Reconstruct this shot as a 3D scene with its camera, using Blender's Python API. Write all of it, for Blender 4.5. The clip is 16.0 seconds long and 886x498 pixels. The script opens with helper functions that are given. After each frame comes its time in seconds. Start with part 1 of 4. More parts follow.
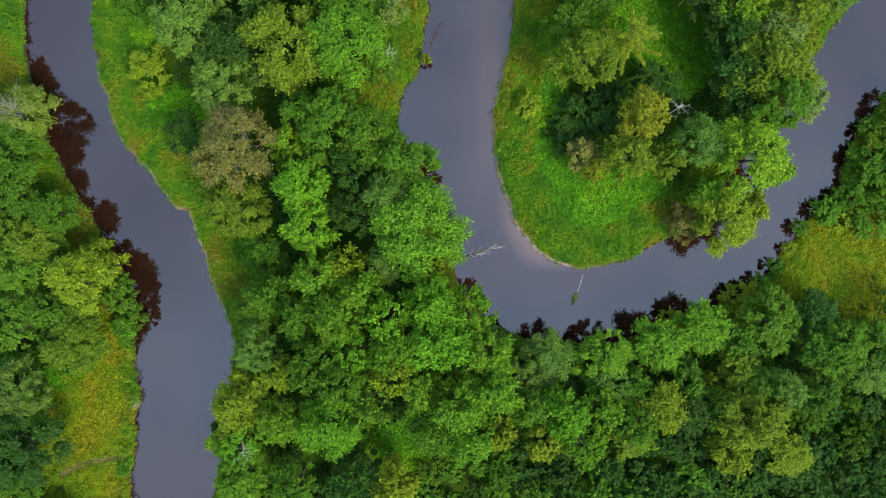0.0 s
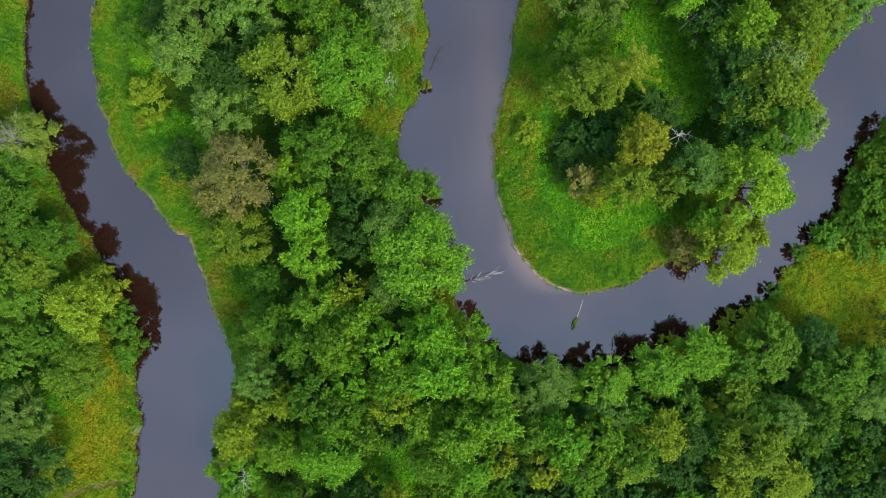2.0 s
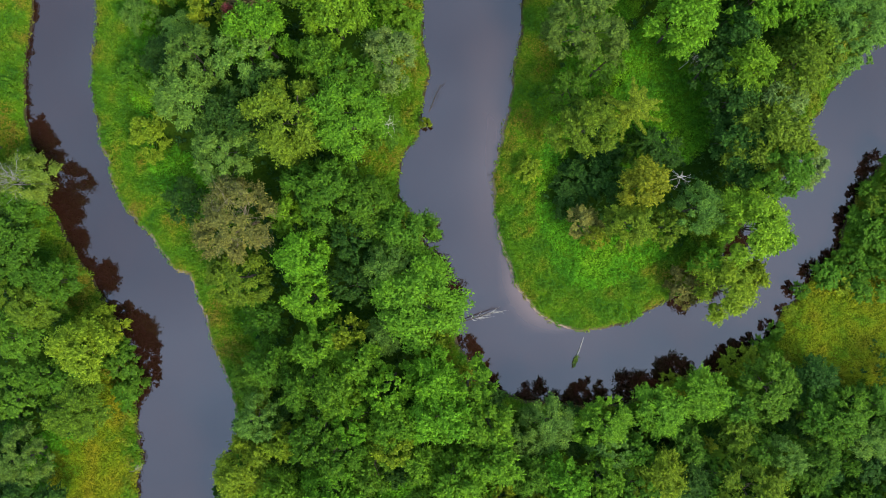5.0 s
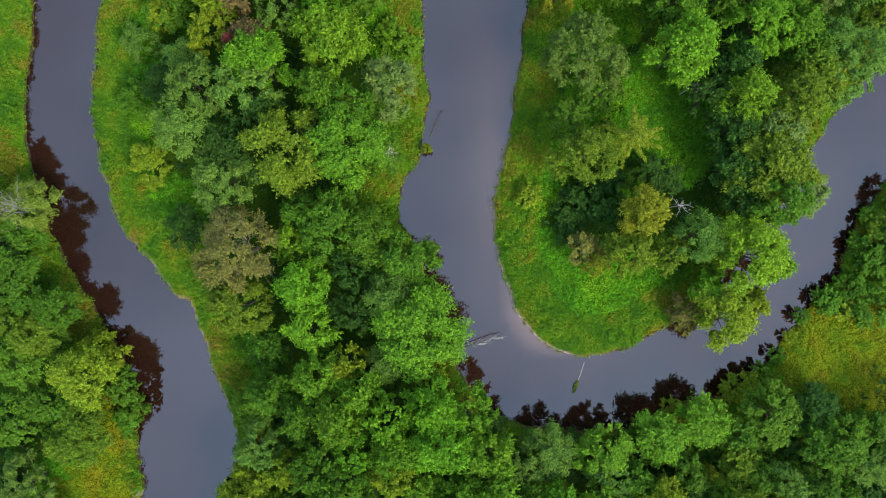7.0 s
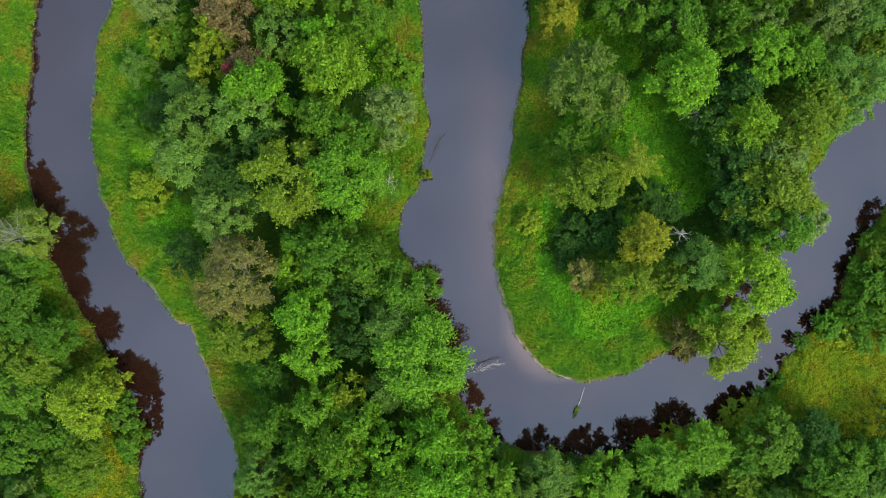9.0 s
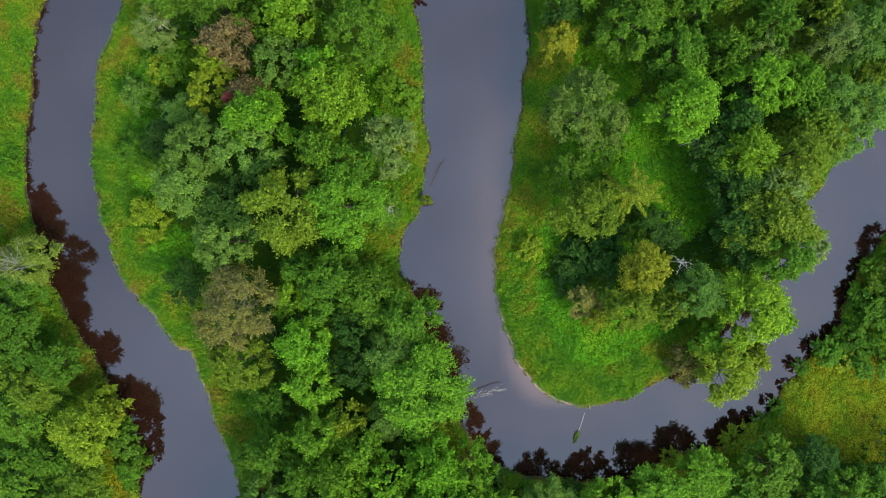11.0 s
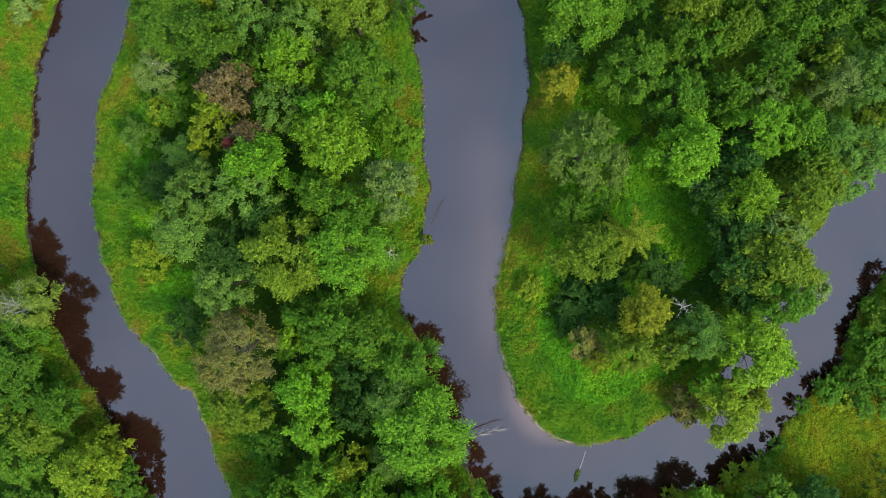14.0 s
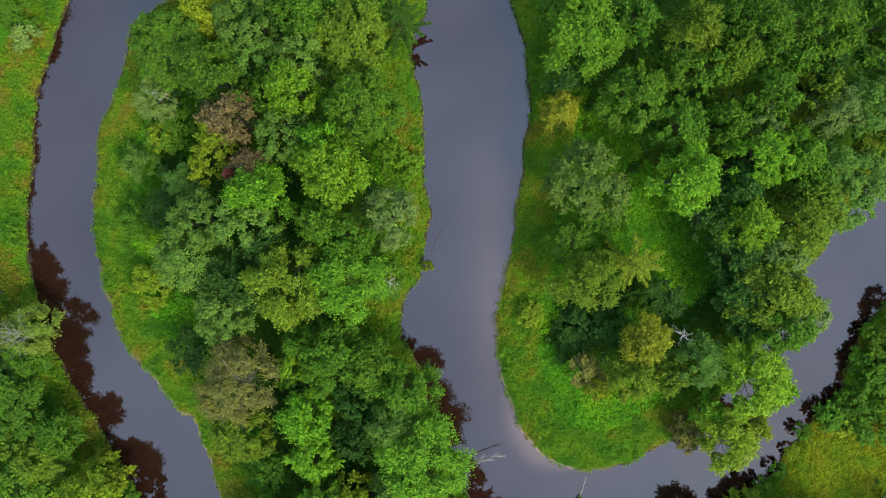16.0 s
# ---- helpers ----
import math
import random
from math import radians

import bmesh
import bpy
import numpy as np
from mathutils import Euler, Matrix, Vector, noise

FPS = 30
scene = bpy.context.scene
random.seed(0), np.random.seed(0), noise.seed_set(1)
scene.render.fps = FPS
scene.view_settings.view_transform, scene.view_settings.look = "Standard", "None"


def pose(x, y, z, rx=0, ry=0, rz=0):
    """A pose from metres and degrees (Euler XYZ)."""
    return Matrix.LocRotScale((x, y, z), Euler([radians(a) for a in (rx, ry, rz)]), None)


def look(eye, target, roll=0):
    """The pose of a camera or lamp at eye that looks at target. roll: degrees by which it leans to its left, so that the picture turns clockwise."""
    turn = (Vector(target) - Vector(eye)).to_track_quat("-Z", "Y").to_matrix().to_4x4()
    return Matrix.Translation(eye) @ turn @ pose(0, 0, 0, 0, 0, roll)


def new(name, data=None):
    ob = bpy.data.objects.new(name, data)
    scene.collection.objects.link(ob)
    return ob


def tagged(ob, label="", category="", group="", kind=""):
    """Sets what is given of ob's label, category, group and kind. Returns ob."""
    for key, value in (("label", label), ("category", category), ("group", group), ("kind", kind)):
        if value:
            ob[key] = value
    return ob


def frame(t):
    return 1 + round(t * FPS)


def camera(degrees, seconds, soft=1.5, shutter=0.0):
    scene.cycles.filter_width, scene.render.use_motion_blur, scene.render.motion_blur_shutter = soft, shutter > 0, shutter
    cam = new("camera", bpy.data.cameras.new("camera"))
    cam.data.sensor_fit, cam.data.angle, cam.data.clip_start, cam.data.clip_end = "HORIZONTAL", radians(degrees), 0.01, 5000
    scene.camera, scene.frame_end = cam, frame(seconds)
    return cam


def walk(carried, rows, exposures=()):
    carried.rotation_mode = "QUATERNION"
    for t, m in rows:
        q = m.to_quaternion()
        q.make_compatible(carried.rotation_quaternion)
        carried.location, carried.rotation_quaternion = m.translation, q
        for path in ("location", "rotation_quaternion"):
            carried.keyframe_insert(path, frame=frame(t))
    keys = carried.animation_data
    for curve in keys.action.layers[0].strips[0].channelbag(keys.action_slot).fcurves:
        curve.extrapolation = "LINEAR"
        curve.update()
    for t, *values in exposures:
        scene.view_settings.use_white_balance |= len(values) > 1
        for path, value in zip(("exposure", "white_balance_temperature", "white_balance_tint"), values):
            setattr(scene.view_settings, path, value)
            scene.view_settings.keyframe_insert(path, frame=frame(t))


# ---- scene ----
cam = camera(62.1, 16.0, soft=0.8)
METRES, EYE, TILT, LEAN, TURN = 29.6, 100.0, -90.0, 0.0, 0.0
ROWS = [
    (0.0, 0.0, 0.0, 0.0, 0.0, 0.0, -0.0),
    (0.5, -0.0001, -0.0007, 0.0301, -0.0, -0.03, 0.02),
    (1.0, 0.0009, -0.001, 0.0607, 0.01, -0.06, 0.03),
    (1.5, -0.0012, -0.0011, 0.092, -0.01, -0.11, 0.04),
    (2.0, 0.0006, -0.0016, 0.122, 0.01, -0.13, 0.05),
    (2.5, 0.0001, -0.0021, 0.1508, 0.02, -0.12, 0.07),
    (3.0, 0.0005, -0.0019, 0.1847, 0.03, -0.21, 0.08),
    (3.5, 0.0007, -0.0022, 0.215, 0.03, -0.23, 0.09),
    (4.0, 0.0012, -0.0026, 0.2453, 0.05, -0.25, 0.09),
    (6.5, 0.0023, -0.0022, 0.4036, 0.1, -0.47, 0.13),
    (7.0, 0.0036, -0.0022, 0.4337, 0.13, -0.48, 0.15),
    (7.5, 0.0033, -0.0017, 0.466, 0.13, -0.54, 0.16),
    (8.0, 0.0039, -0.0018, 0.4959, 0.14, -0.55, 0.18),
    (8.5, 0.0041, -0.0014, 0.5276, 0.15, -0.59, 0.2),
    (9.0, 0.0044, -0.001, 0.56, 0.15, -0.64, 0.21),
    (11.5, 0.0067, 0.0003, 0.7196, 0.2, -0.85, 0.29),
    (12.0, 0.007, 0.0005, 0.7503, 0.21, -0.86, 0.31),
    (12.5, 0.0071, 0.0009, 0.7821, 0.22, -0.9, 0.31),
    (13.0, 0.0074, 0.0016, 0.8136, 0.23, -0.94, 0.33),
    (13.5, 0.0079, 0.0021, 0.8447, 0.24, -0.96, 0.35),
    (14.0, 0.008, 0.0025, 0.8759, 0.25, -0.98, 0.36),
    (14.5, 0.0085, 0.0027, 0.9074, 0.26, -1.0, 0.37),
    (15.0, 0.0089, 0.003, 0.9386, 0.29, -1.03, 0.39),
    (15.5, 0.0095, 0.0032, 0.9698, 0.3, -1.06, 0.4),
    (16.0, 0.0098, 0.0035, 0.9997, 0.31, -1.06, 0.42),
]
walk(cam, [(t, pose(0, 0, EYE, TILT, LEAN, TURN) @ pose(METRES * x, METRES * y, METRES * z, 90 + pitch, roll, yaw)) for t, x, y, z, yaw, pitch, roll in ROWS])

# ---- sky, sun, exposure ----
scene.view_settings.exposure = 1.37
SUN_EL, SUN_AZ = radians(50), radians(135)
world = bpy.data.worlds.new("overcast_sky")
scene.world = world
world.use_nodes = True
wn, wl = world.node_tree.nodes, world.node_tree.links
sky = wn.new("ShaderNodeTexSky")
sky.sky_type, sky.sun_disc, sky.sun_elevation, sky.sun_rotation = "NISHITA", False, SUN_EL, SUN_AZ
sky.air_density, sky.dust_density, sky.ozone_density = 1.0, 1.5, 1.0
# a broken layer of grey cloud before the blue
cover = wn.new("ShaderNodeTexNoise")
cover.inputs["Scale"].default_value, cover.inputs["Detail"].default_value = 3.0, 5.0
ways = wn.new("ShaderNodeTexCoord")
wl.new(ways.outputs["Generated"], cover.inputs["Vector"])
clouds = wn.new("ShaderNodeValToRGB")
clouds.color_ramp.elements[0].position, clouds.color_ramp.elements[0].color = 0.32, (1.5, 2.2, 3.35, 1)
clouds.color_ramp.elements[1].position, clouds.color_ramp.elements[1].color = 0.66, (2.65, 3.55, 5.05, 1)
wl.new(cover.outputs["Fac"], clouds.inputs[0])
layer = wn.new("ShaderNodeMix")
layer.data_type = "RGBA"
layer.inputs["Factor"].default_value = 0.8
wl.new(sky.outputs[0], layer.inputs["A"])
wl.new(clouds.outputs[0], layer.inputs["B"])
# an overcast sky is three times as bright overhead as at the horizon
rise, dome, shade = wn.new("ShaderNodeSeparateXYZ"), wn.new("ShaderNodeMapRange"), wn.new("ShaderNodeVectorMath")
wl.new(ways.outputs["Generated"], rise.inputs[0])
wl.new(rise.outputs["Z"], dome.inputs["Value"])
dome.inputs["To Min"].default_value, dome.inputs["To Max"].default_value = 0.33, 1.0
shade.operation = "SCALE"
wl.new(layer.outputs["Result"], shade.inputs[0])
wl.new(dome.outputs[0], shade.inputs["Scale"])
wl.new(shade.outputs[0], wn["Background"].inputs["Color"])
wn["Background"].inputs["Strength"].default_value = 0.2
sun = new("sun", bpy.data.lights.new("sun", "SUN"))
sun.data.energy, sun.data.angle, sun.data.color = 1.9, radians(18), (1.0, 0.94, 0.78)
sun.matrix_world = look((math.sin(SUN_AZ) * math.cos(SUN_EL) * 200, math.cos(SUN_AZ) * math.cos(SUN_EL) * 200, math.sin(SUN_EL) * 200), (0, 0, 0))

# ---- materials ----
def shader(name):
    m = bpy.data.materials.new(name)
    m.use_nodes = True
    n, l = m.node_tree.nodes, m.node_tree.links
    return m, n, l, n["Principled BSDF"]


def noise_node(n, l, scale, detail=3.0, coords="Object", rough=0.55):
    tex = n.new("ShaderNodeTexNoise")
    tex.inputs["Scale"].default_value = scale
    tex.inputs["Detail"].default_value = detail
    tex.inputs["Roughness"].default_value = rough
    tc = n.new("ShaderNodeTexCoord") if coords == "Object" else n.new("ShaderNodeNewGeometry")
    l.new(tc.outputs["Object" if coords == "Object" else "Position"], tex.inputs["Vector"])
    return tex


def ramp_node(n, l, source, stops):
    r = n.new("ShaderNodeValToRGB")
    while len(r.color_ramp.elements) < len(stops):
        r.color_ramp.elements.new(0.5)
    for e, (p, c) in zip(r.color_ramp.elements, stops):
        e.position, e.color = p, (*c, 1)
    l.new(source, r.inputs[0])
    return r


def mix_node(n, l, mode, fac, a, b):
    m = n.new("ShaderNodeMix")
    m.data_type, m.blend_type = "RGBA", mode
    for socket, value in ((m.inputs["Factor"], fac), (m.inputs["A"], a), (m.inputs["B"], b)):
        if hasattr(value, "is_linked"):
            l.new(value, socket)
        else:
            socket.default_value = value
    return m.outputs["Result"]


def bump_node(n, l, height, strength, distance, bsdf):
    b = n.new("ShaderNodeBump")
    b.inputs["Strength"].default_value, b.inputs["Distance"].default_value = strength, distance
    l.new(height, b.inputs["Height"])
    l.new(b.outputs[0], bsdf.inputs["Normal"])


def foliage_material(name, colour=None, spread=0.44, patch=0.7):
    """Leaves: the object's own colour (or one given), varied leaf by leaf and in patches, a little light let through."""
    m, n, l, p = shader(name)
    if colour is None:
        info = n.new("ShaderNodeObjectInfo")
        base = info.outputs["Color"]
    else:
        rgb = n.new("ShaderNodeRGB")
        rgb.outputs[0].default_value = (*colour, 1)
        base = rgb.outputs[0]
    geo = n.new("ShaderNodeNewGeometry")
    leaf = ramp_node(n, l, geo.outputs["Random Per Island"], [(0.0, (1 - spread,) * 3), (0.6, (1.0, 1.0, 1.0)), (1.0, (1 + spread * 1.2, 1 + spread, 1 + spread * 0.4))])
    patches = ramp_node(n, l, noise_node(n, l, patch, 4.0, "Position").outputs["Fac"], [(0.3, (0.75, 0.8, 0.85)), (0.5, (1.0, 1.0, 1.0)), (0.72, (1.28, 1.18, 0.95))])
    c = mix_node(n, l, "MULTIPLY", 1.0, base, leaf.outputs[0])
    c = mix_node(n, l, "MULTIPLY", 1.0, c, patches.outputs[0])
    l.new(c, p.inputs["Base Color"])
    p.inputs["Roughness"].default_value = 0.55
    p.inputs["Specular IOR Level"].default_value = 0.06
    t = n.new("ShaderNodeBsdfTranslucent")
    l.new(c, t.inputs["Color"])
    mix = n.new("ShaderNodeMixShader")
    mix.inputs[0].default_value = 0.13
    l.new(p.outputs[0], mix.inputs[1])
    l.new(t.outputs[0], mix.inputs[2])
    l.new(mix.outputs[0], n["Material Output"].inputs["Surface"])
    return m


def herb_material(name, stops):
    """Low growth whose kinds come in patches, each leaf a little different."""
    m, n, l, p = shader(name)
    patches = ramp_node(n, l, noise_node(n, l, 0.3, 4.0, "Position", 0.5).outputs["Fac"], stops)
    geo = n.new("ShaderNodeNewGeometry")
    leaf = ramp_node(n, l, geo.outputs["Random Per Island"], [(0.0, (0.6, 0.65, 0.7)), (0.6, (1.0, 1.0, 1.0)), (0.97, (1.25, 1.22, 1.1)), (1.0, (1.45, 1.35, 1.2))])
    c = mix_node(n, l, "MULTIPLY", 1.0, patches.outputs[0], leaf.outputs[0])
    l.new(c, p.inputs["Base Color"])
    p.inputs["Roughness"].default_value = 0.6
    p.inputs["Specular IOR Level"].default_value = 0.06
    return m


def bark_material(name, dark, light):
    m, n, l, p = shader(name)
    tex = noise_node(n, l, 6.0, 5.0)
    l.new(ramp_node(n, l, tex.outputs["Fac"], [(0.3, dark), (0.7, light)]).outputs[0], p.inputs["Base Color"])
    p.inputs["Roughness"].default_value = 0.9
    p.inputs["Specular IOR Level"].default_value = 0.15
    bump_node(n, l, tex.outputs["Fac"], 0.6, 0.04, p)
    return m


def water_material():
    """Peaty river water: dark brown and still, paler with stirred-up sand where it is shallow."""
    m, n, l, p = shader("peaty_water")
    tint = noise_node(n, l, 0.08, 2.0, "Position")
    peat = ramp_node(n, l, tint.outputs["Fac"], [(0.35, (0.015, 0.006, 0.004)), (0.7, (0.021, 0.008, 0.005))])
    depth = n.new("ShaderNodeAttribute")
    depth.attribute_name = "depth"
    l.new(mix_node(n, l, "MIX", depth.outputs["Fac"], (0.13, 0.075, 0.055, 1), peat.outputs[0]), p.inputs["Base Color"])
    p.inputs["Roughness"].default_value = 1.0
    p.inputs["Specular IOR Level"].default_value = 0.0
    gloss, fresnel, surface = n.new("ShaderNodeBsdfGlossy"), n.new("ShaderNodeFresnel"), n.new("ShaderNodeMixShader")
    gloss.inputs["Roughness"].default_value = 0.04
    fresnel.inputs["IOR"].default_value = 1.94
    ripple = noise_node(n, l, 1.4, 4.0, "Position")
    bump_node(n, l, ripple.outputs["Fac"], 0.06, 0.05, gloss)
    l.new(fresnel.outputs[0], surface.inputs[0])
    l.new(p.outputs[0], surface.inputs[1])
    l.new(gloss.outputs[0], surface.inputs[2])
    l.new(surface.outputs[0], n["Material Output"].inputs["Surface"])
    return m


def ground_material():
    """Moss, grass roots and leaf litter on the land, darkened for the shade under the trees, mud and pale sand at the
    water's edge.
    """
    m, n, l, p = shader("river_bank_ground")
    big, fine = noise_node(n, l, 0.12, 5.0, "Position"), noise_node(n, l, 3.0, 6.0, "Position", 0.7)
    # wood floor: litter colours with the shade between the crowns put into them
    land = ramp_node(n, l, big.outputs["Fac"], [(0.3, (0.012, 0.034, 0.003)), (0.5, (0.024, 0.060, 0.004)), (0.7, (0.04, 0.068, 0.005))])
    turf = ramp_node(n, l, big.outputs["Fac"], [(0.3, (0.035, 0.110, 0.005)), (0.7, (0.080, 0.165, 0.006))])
    straw = ramp_node(n, l, big.outputs["Fac"], [(0.3, (0.060, 0.105, 0.005)), (0.7, (0.100, 0.110, 0.006))])
    kinds = []
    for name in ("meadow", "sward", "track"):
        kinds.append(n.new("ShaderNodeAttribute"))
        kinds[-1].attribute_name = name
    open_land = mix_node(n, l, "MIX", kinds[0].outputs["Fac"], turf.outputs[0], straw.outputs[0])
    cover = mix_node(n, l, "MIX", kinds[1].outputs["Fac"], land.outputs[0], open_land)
    trodden = ramp_node(n, l, fine.outputs["Fac"], [(0.3, (0.07, 0.055, 0.02)), (0.7, (0.15, 0.12, 0.05))])
    cover = mix_node(n, l, "MIX", kinds[2].outputs["Fac"], cover, trodden.outputs[0])
    grain = ramp_node(n, l, fine.outputs["Fac"], [(0.25, (0.5, 0.5, 0.5)), (0.75, (1.4, 1.35, 1.25))])
    c = mix_node(n, l, "MULTIPLY", 1.0, cover, grain.outputs[0])
    shore = n.new("ShaderNodeAttribute")
    shore.attribute_name = "sand"
    sand = ramp_node(n, l, fine.outputs["Fac"], [(0.3, (0.24, 0.16, 0.12)), (0.7, (0.42, 0.31, 0.25))])
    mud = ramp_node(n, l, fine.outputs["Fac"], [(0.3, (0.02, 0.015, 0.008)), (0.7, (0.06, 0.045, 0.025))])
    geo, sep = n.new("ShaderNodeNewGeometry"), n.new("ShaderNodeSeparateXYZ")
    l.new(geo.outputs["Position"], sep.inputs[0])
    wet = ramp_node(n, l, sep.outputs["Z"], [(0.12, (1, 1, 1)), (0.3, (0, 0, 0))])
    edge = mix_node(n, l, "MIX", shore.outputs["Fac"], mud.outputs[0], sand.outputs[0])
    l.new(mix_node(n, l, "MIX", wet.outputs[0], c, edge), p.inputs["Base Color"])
    p.inputs["Roughness"].default_value = 0.95
    p.inputs["Specular IOR Level"].default_value = 0.05
    bump_node(n, l, fine.outputs["Fac"], 0.8, 0.1, p)
    return m


LEAVES = foliage_material("leaves")
BARK = bark_material("bark", (0.035, 0.028, 0.02), (0.12, 0.1, 0.08))
DEAD_WOOD = bark_material("bleached_dead_wood", (0.32, 0.30, 0.25), (0.66, 0.62, 0.53))
GREY_WOOD = bark_material("grey_twigs", (0.09, 0.08, 0.06), (0.22, 0.2, 0.16))
BROWN_TWIGS = bark_material("brown_twigs", (0.13, 0.10, 0.06), (0.34, 0.27, 0.18))
BIRCH_BARK = bark_material("birch_bark", (0.1, 0.09, 0.08), (0.42, 0.4, 0.36))
WET_WOOD = bark_material("wet_wood", (0.03, 0.022, 0.015), (0.11, 0.085, 0.06))
WATER, GROUND = water_material(), ground_material()

# ---- the plan, in metres ----
# trees: x, y, crown radius, height, colour
# the west river's west bank, from north to south
WEST_BANK = [
    (-50.7, 64.9), (-50.8, 61.8), (-51.8, 58.8), (-52.4, 57.3), (-53.6, 53.5), (-54.8, 50.4), (-55.5, 46.6), (-55.7, 42.8),
    (-55.9, 39.0), (-56.5, 35.1), (-56.9, 31.3), (-56.8, 28.1), (-56.4, 25.4), (-55.8, 22.3), (-55.1, 18.5), (-54.2, 15.1),
    (-52.5, 12.7), (-50.6, 8.9), (-47.9, 4.7), (-45.8, 0.8), (-43.9, -2.2), (-42.2, -6.1), (-41.9, -9.9), (-41.9, -13.7),
    (-41.4, -18.4), (-41.0, -20.3), (-41.8, -23.0), (-41.8, -26.8), (-42.4, -30.6), (-42.2, -34.5),
]
# the west river's east bank, from north to south
WOOD_WEST_BANK = [
    (-33.9, 64.0), (-37.0, 61.7), (-40.5, 59.5), (-42.3, 57.2), (-42.9, 54.2), (-43.4, 51.9), (-44.4, 49.2), (-45.3, 47.3),
    (-46.5, 44.6), (-46.9, 43.5), (-46.9, 39.7), (-47.4, 35.1), (-47.6, 31.2), (-47.5, 30.0), (-47.0, 27.0), (-46.5, 22.7),
    (-45.6, 21.2), (-44.8, 17.7), (-42.9, 13.9), (-40.1, 10.8), (-37.9, 7.8), (-36.0, 5.5), (-34.5, 5.1), (-33.3, 1.6),
    (-32.2, -0.7), (-31.6, -3.8), (-30.3, -6.8), (-29.3, -9.5), (-28.4, -12.2), (-28.0, -16.0), (-28.9, -19.9), (-29.6, -24.5),
    (-29.9, -27.6), (-30.6, -31.4), (-31.2, -35.2),
]
# the main river's west and south bank, round the bend
OUTER_BANK = [
    (-2.1, 64.4), (-2.2, 61.4), (-2.6, 59.1), (-3.9, 56.9), (-4.4, 53.8), (-4.2, 51.5), (-3.3, 49.2), (-2.9, 46.2),
    (-2.9, 42.4), (-2.8, 38.6), (-2.4, 34.7), (-1.7, 32.4), (-2.5, 30.8), (-3.0, 27.0), (-3.4, 23.9), (-5.4, 21.6),
    (-6.0, 18.5), (-6.2, 16.2), (-5.2, 14.5), (-3.2, 10.8), (-2.8, 7.8), (-1.5, 4.7), (0.3, 0.8), (1.2, -2.2),
    (2.4, -5.3), (5.5, -9.1), (9.3, -11.6), (13.5, -12.4), (17.4, -12.7), (21.2, -12.7), (24.3, -12.6), (26.6, -11.6),
    (31.2, -9.3), (35.0, -8.4), (37.3, -8.0), (39.6, -6.8), (43.1, -4.1), (44.6, -3.0),
]
# and on along its east bank, to the north
EAST_BANK = [
    (45.8, -0.7), (48.2, 2.0), (49.6, 3.9), (51.5, 5.8), (53.6, 8.5), (54.2, 10.8), (55.1, 13.5), (57.3, 17.4),
    (58.4, 18.5), (60.2, 21.2), (63.0, 26.2), (66.5, 32.3), (69.6, 38.5),
]
# the bank inside the bend, from north round to north-east
INNER_BANK = [
    (9.0, 64.3), (9.2, 61.3), (9.9, 58.3), (11.1, 55.2), (11.1, 52.9), (11.4, 49.9), (11.6, 46.8), (11.4, 43.8),
    (10.6, 41.5), (10.6, 38.5), (10.1, 35.4), (9.5, 33.1), (9.3, 30.8), (8.9, 27.7), (8.1, 23.9), (7.1, 20.0),
    (6.8, 17.0), (7.2, 12.4), (8.1, 8.5), (9.3, 5.5), (10.1, 3.1), (12.0, 0.8), (13.5, -0.7), (16.6, -2.2),
    (18.9, -2.5), (22.7, -2.1), (25.4, -1.2), (28.1, 0.3), (30.4, 1.5), (33.1, 3.0), (36.2, 6.1), (37.9, 8.1),
    (39.6, 10.8), (42.7, 14.3), (45.8, 18.1), (48.8, 24.7), (50.8, 26.8), (52.3, 29.3), (54.6, 32.3), (57.7, 36.2),
    (61.9, 40.8),
]
# trees west of the west river
WEST_TREES_A = [
    (-53.9, 17.5, 3.6, 11.5, "B"), (-59.6, 22.3, 3.5, 12, "o"), (-61.0, 25.4, 3.5, 13, "g"), (-60.5, 16.6, 4.2, 13, "g"),
    (-57.6, 12.0, 3.5, 9, "d"), (-55.3, 9.4, 4.2, 8.5, "f"), (-55.2, 6.5, 3.6, 8.5, "f"), (-54.8, -2.1, 3.9, 8, "g"),
    (-49.5, 4.4, 3.2, 8.5, "g"), (-45.6, -4.0, 4.2, 10.5, "y"), (-42.3, -5.8, 2.9, 6, "g"), (-43.5, -2.1, 2.2, 6, "y"),
    (-41.1, -9.1, 1.9, 5, "g"), (-54.8, -9.7, 3.6, 8, "g"), (-47.2, -11.9, 4.4, 8.5, "o"), (-53.4, -17.9, 4.3, 9, "e"),
    (-52.7, -25.2, 5.6, 10, "d"), (-52.3, 1.0, 3.7, 8.5, "o"), (-54.5, -30.6, 4.0, 8, "g"), (-54.8, 14.2, 3.3, 7, "g"),
    (-48.6, -8.7, 2.9, 6, "g"), (-55.9, 3.0, 2.3, 8, "o"),
]
# trees west of the west river
WEST_TREES_B = [
    (-46.0, -0.7, 2.7, 5, "y"), (-51.9, -7.6, 2.6, 7, "g"),
]
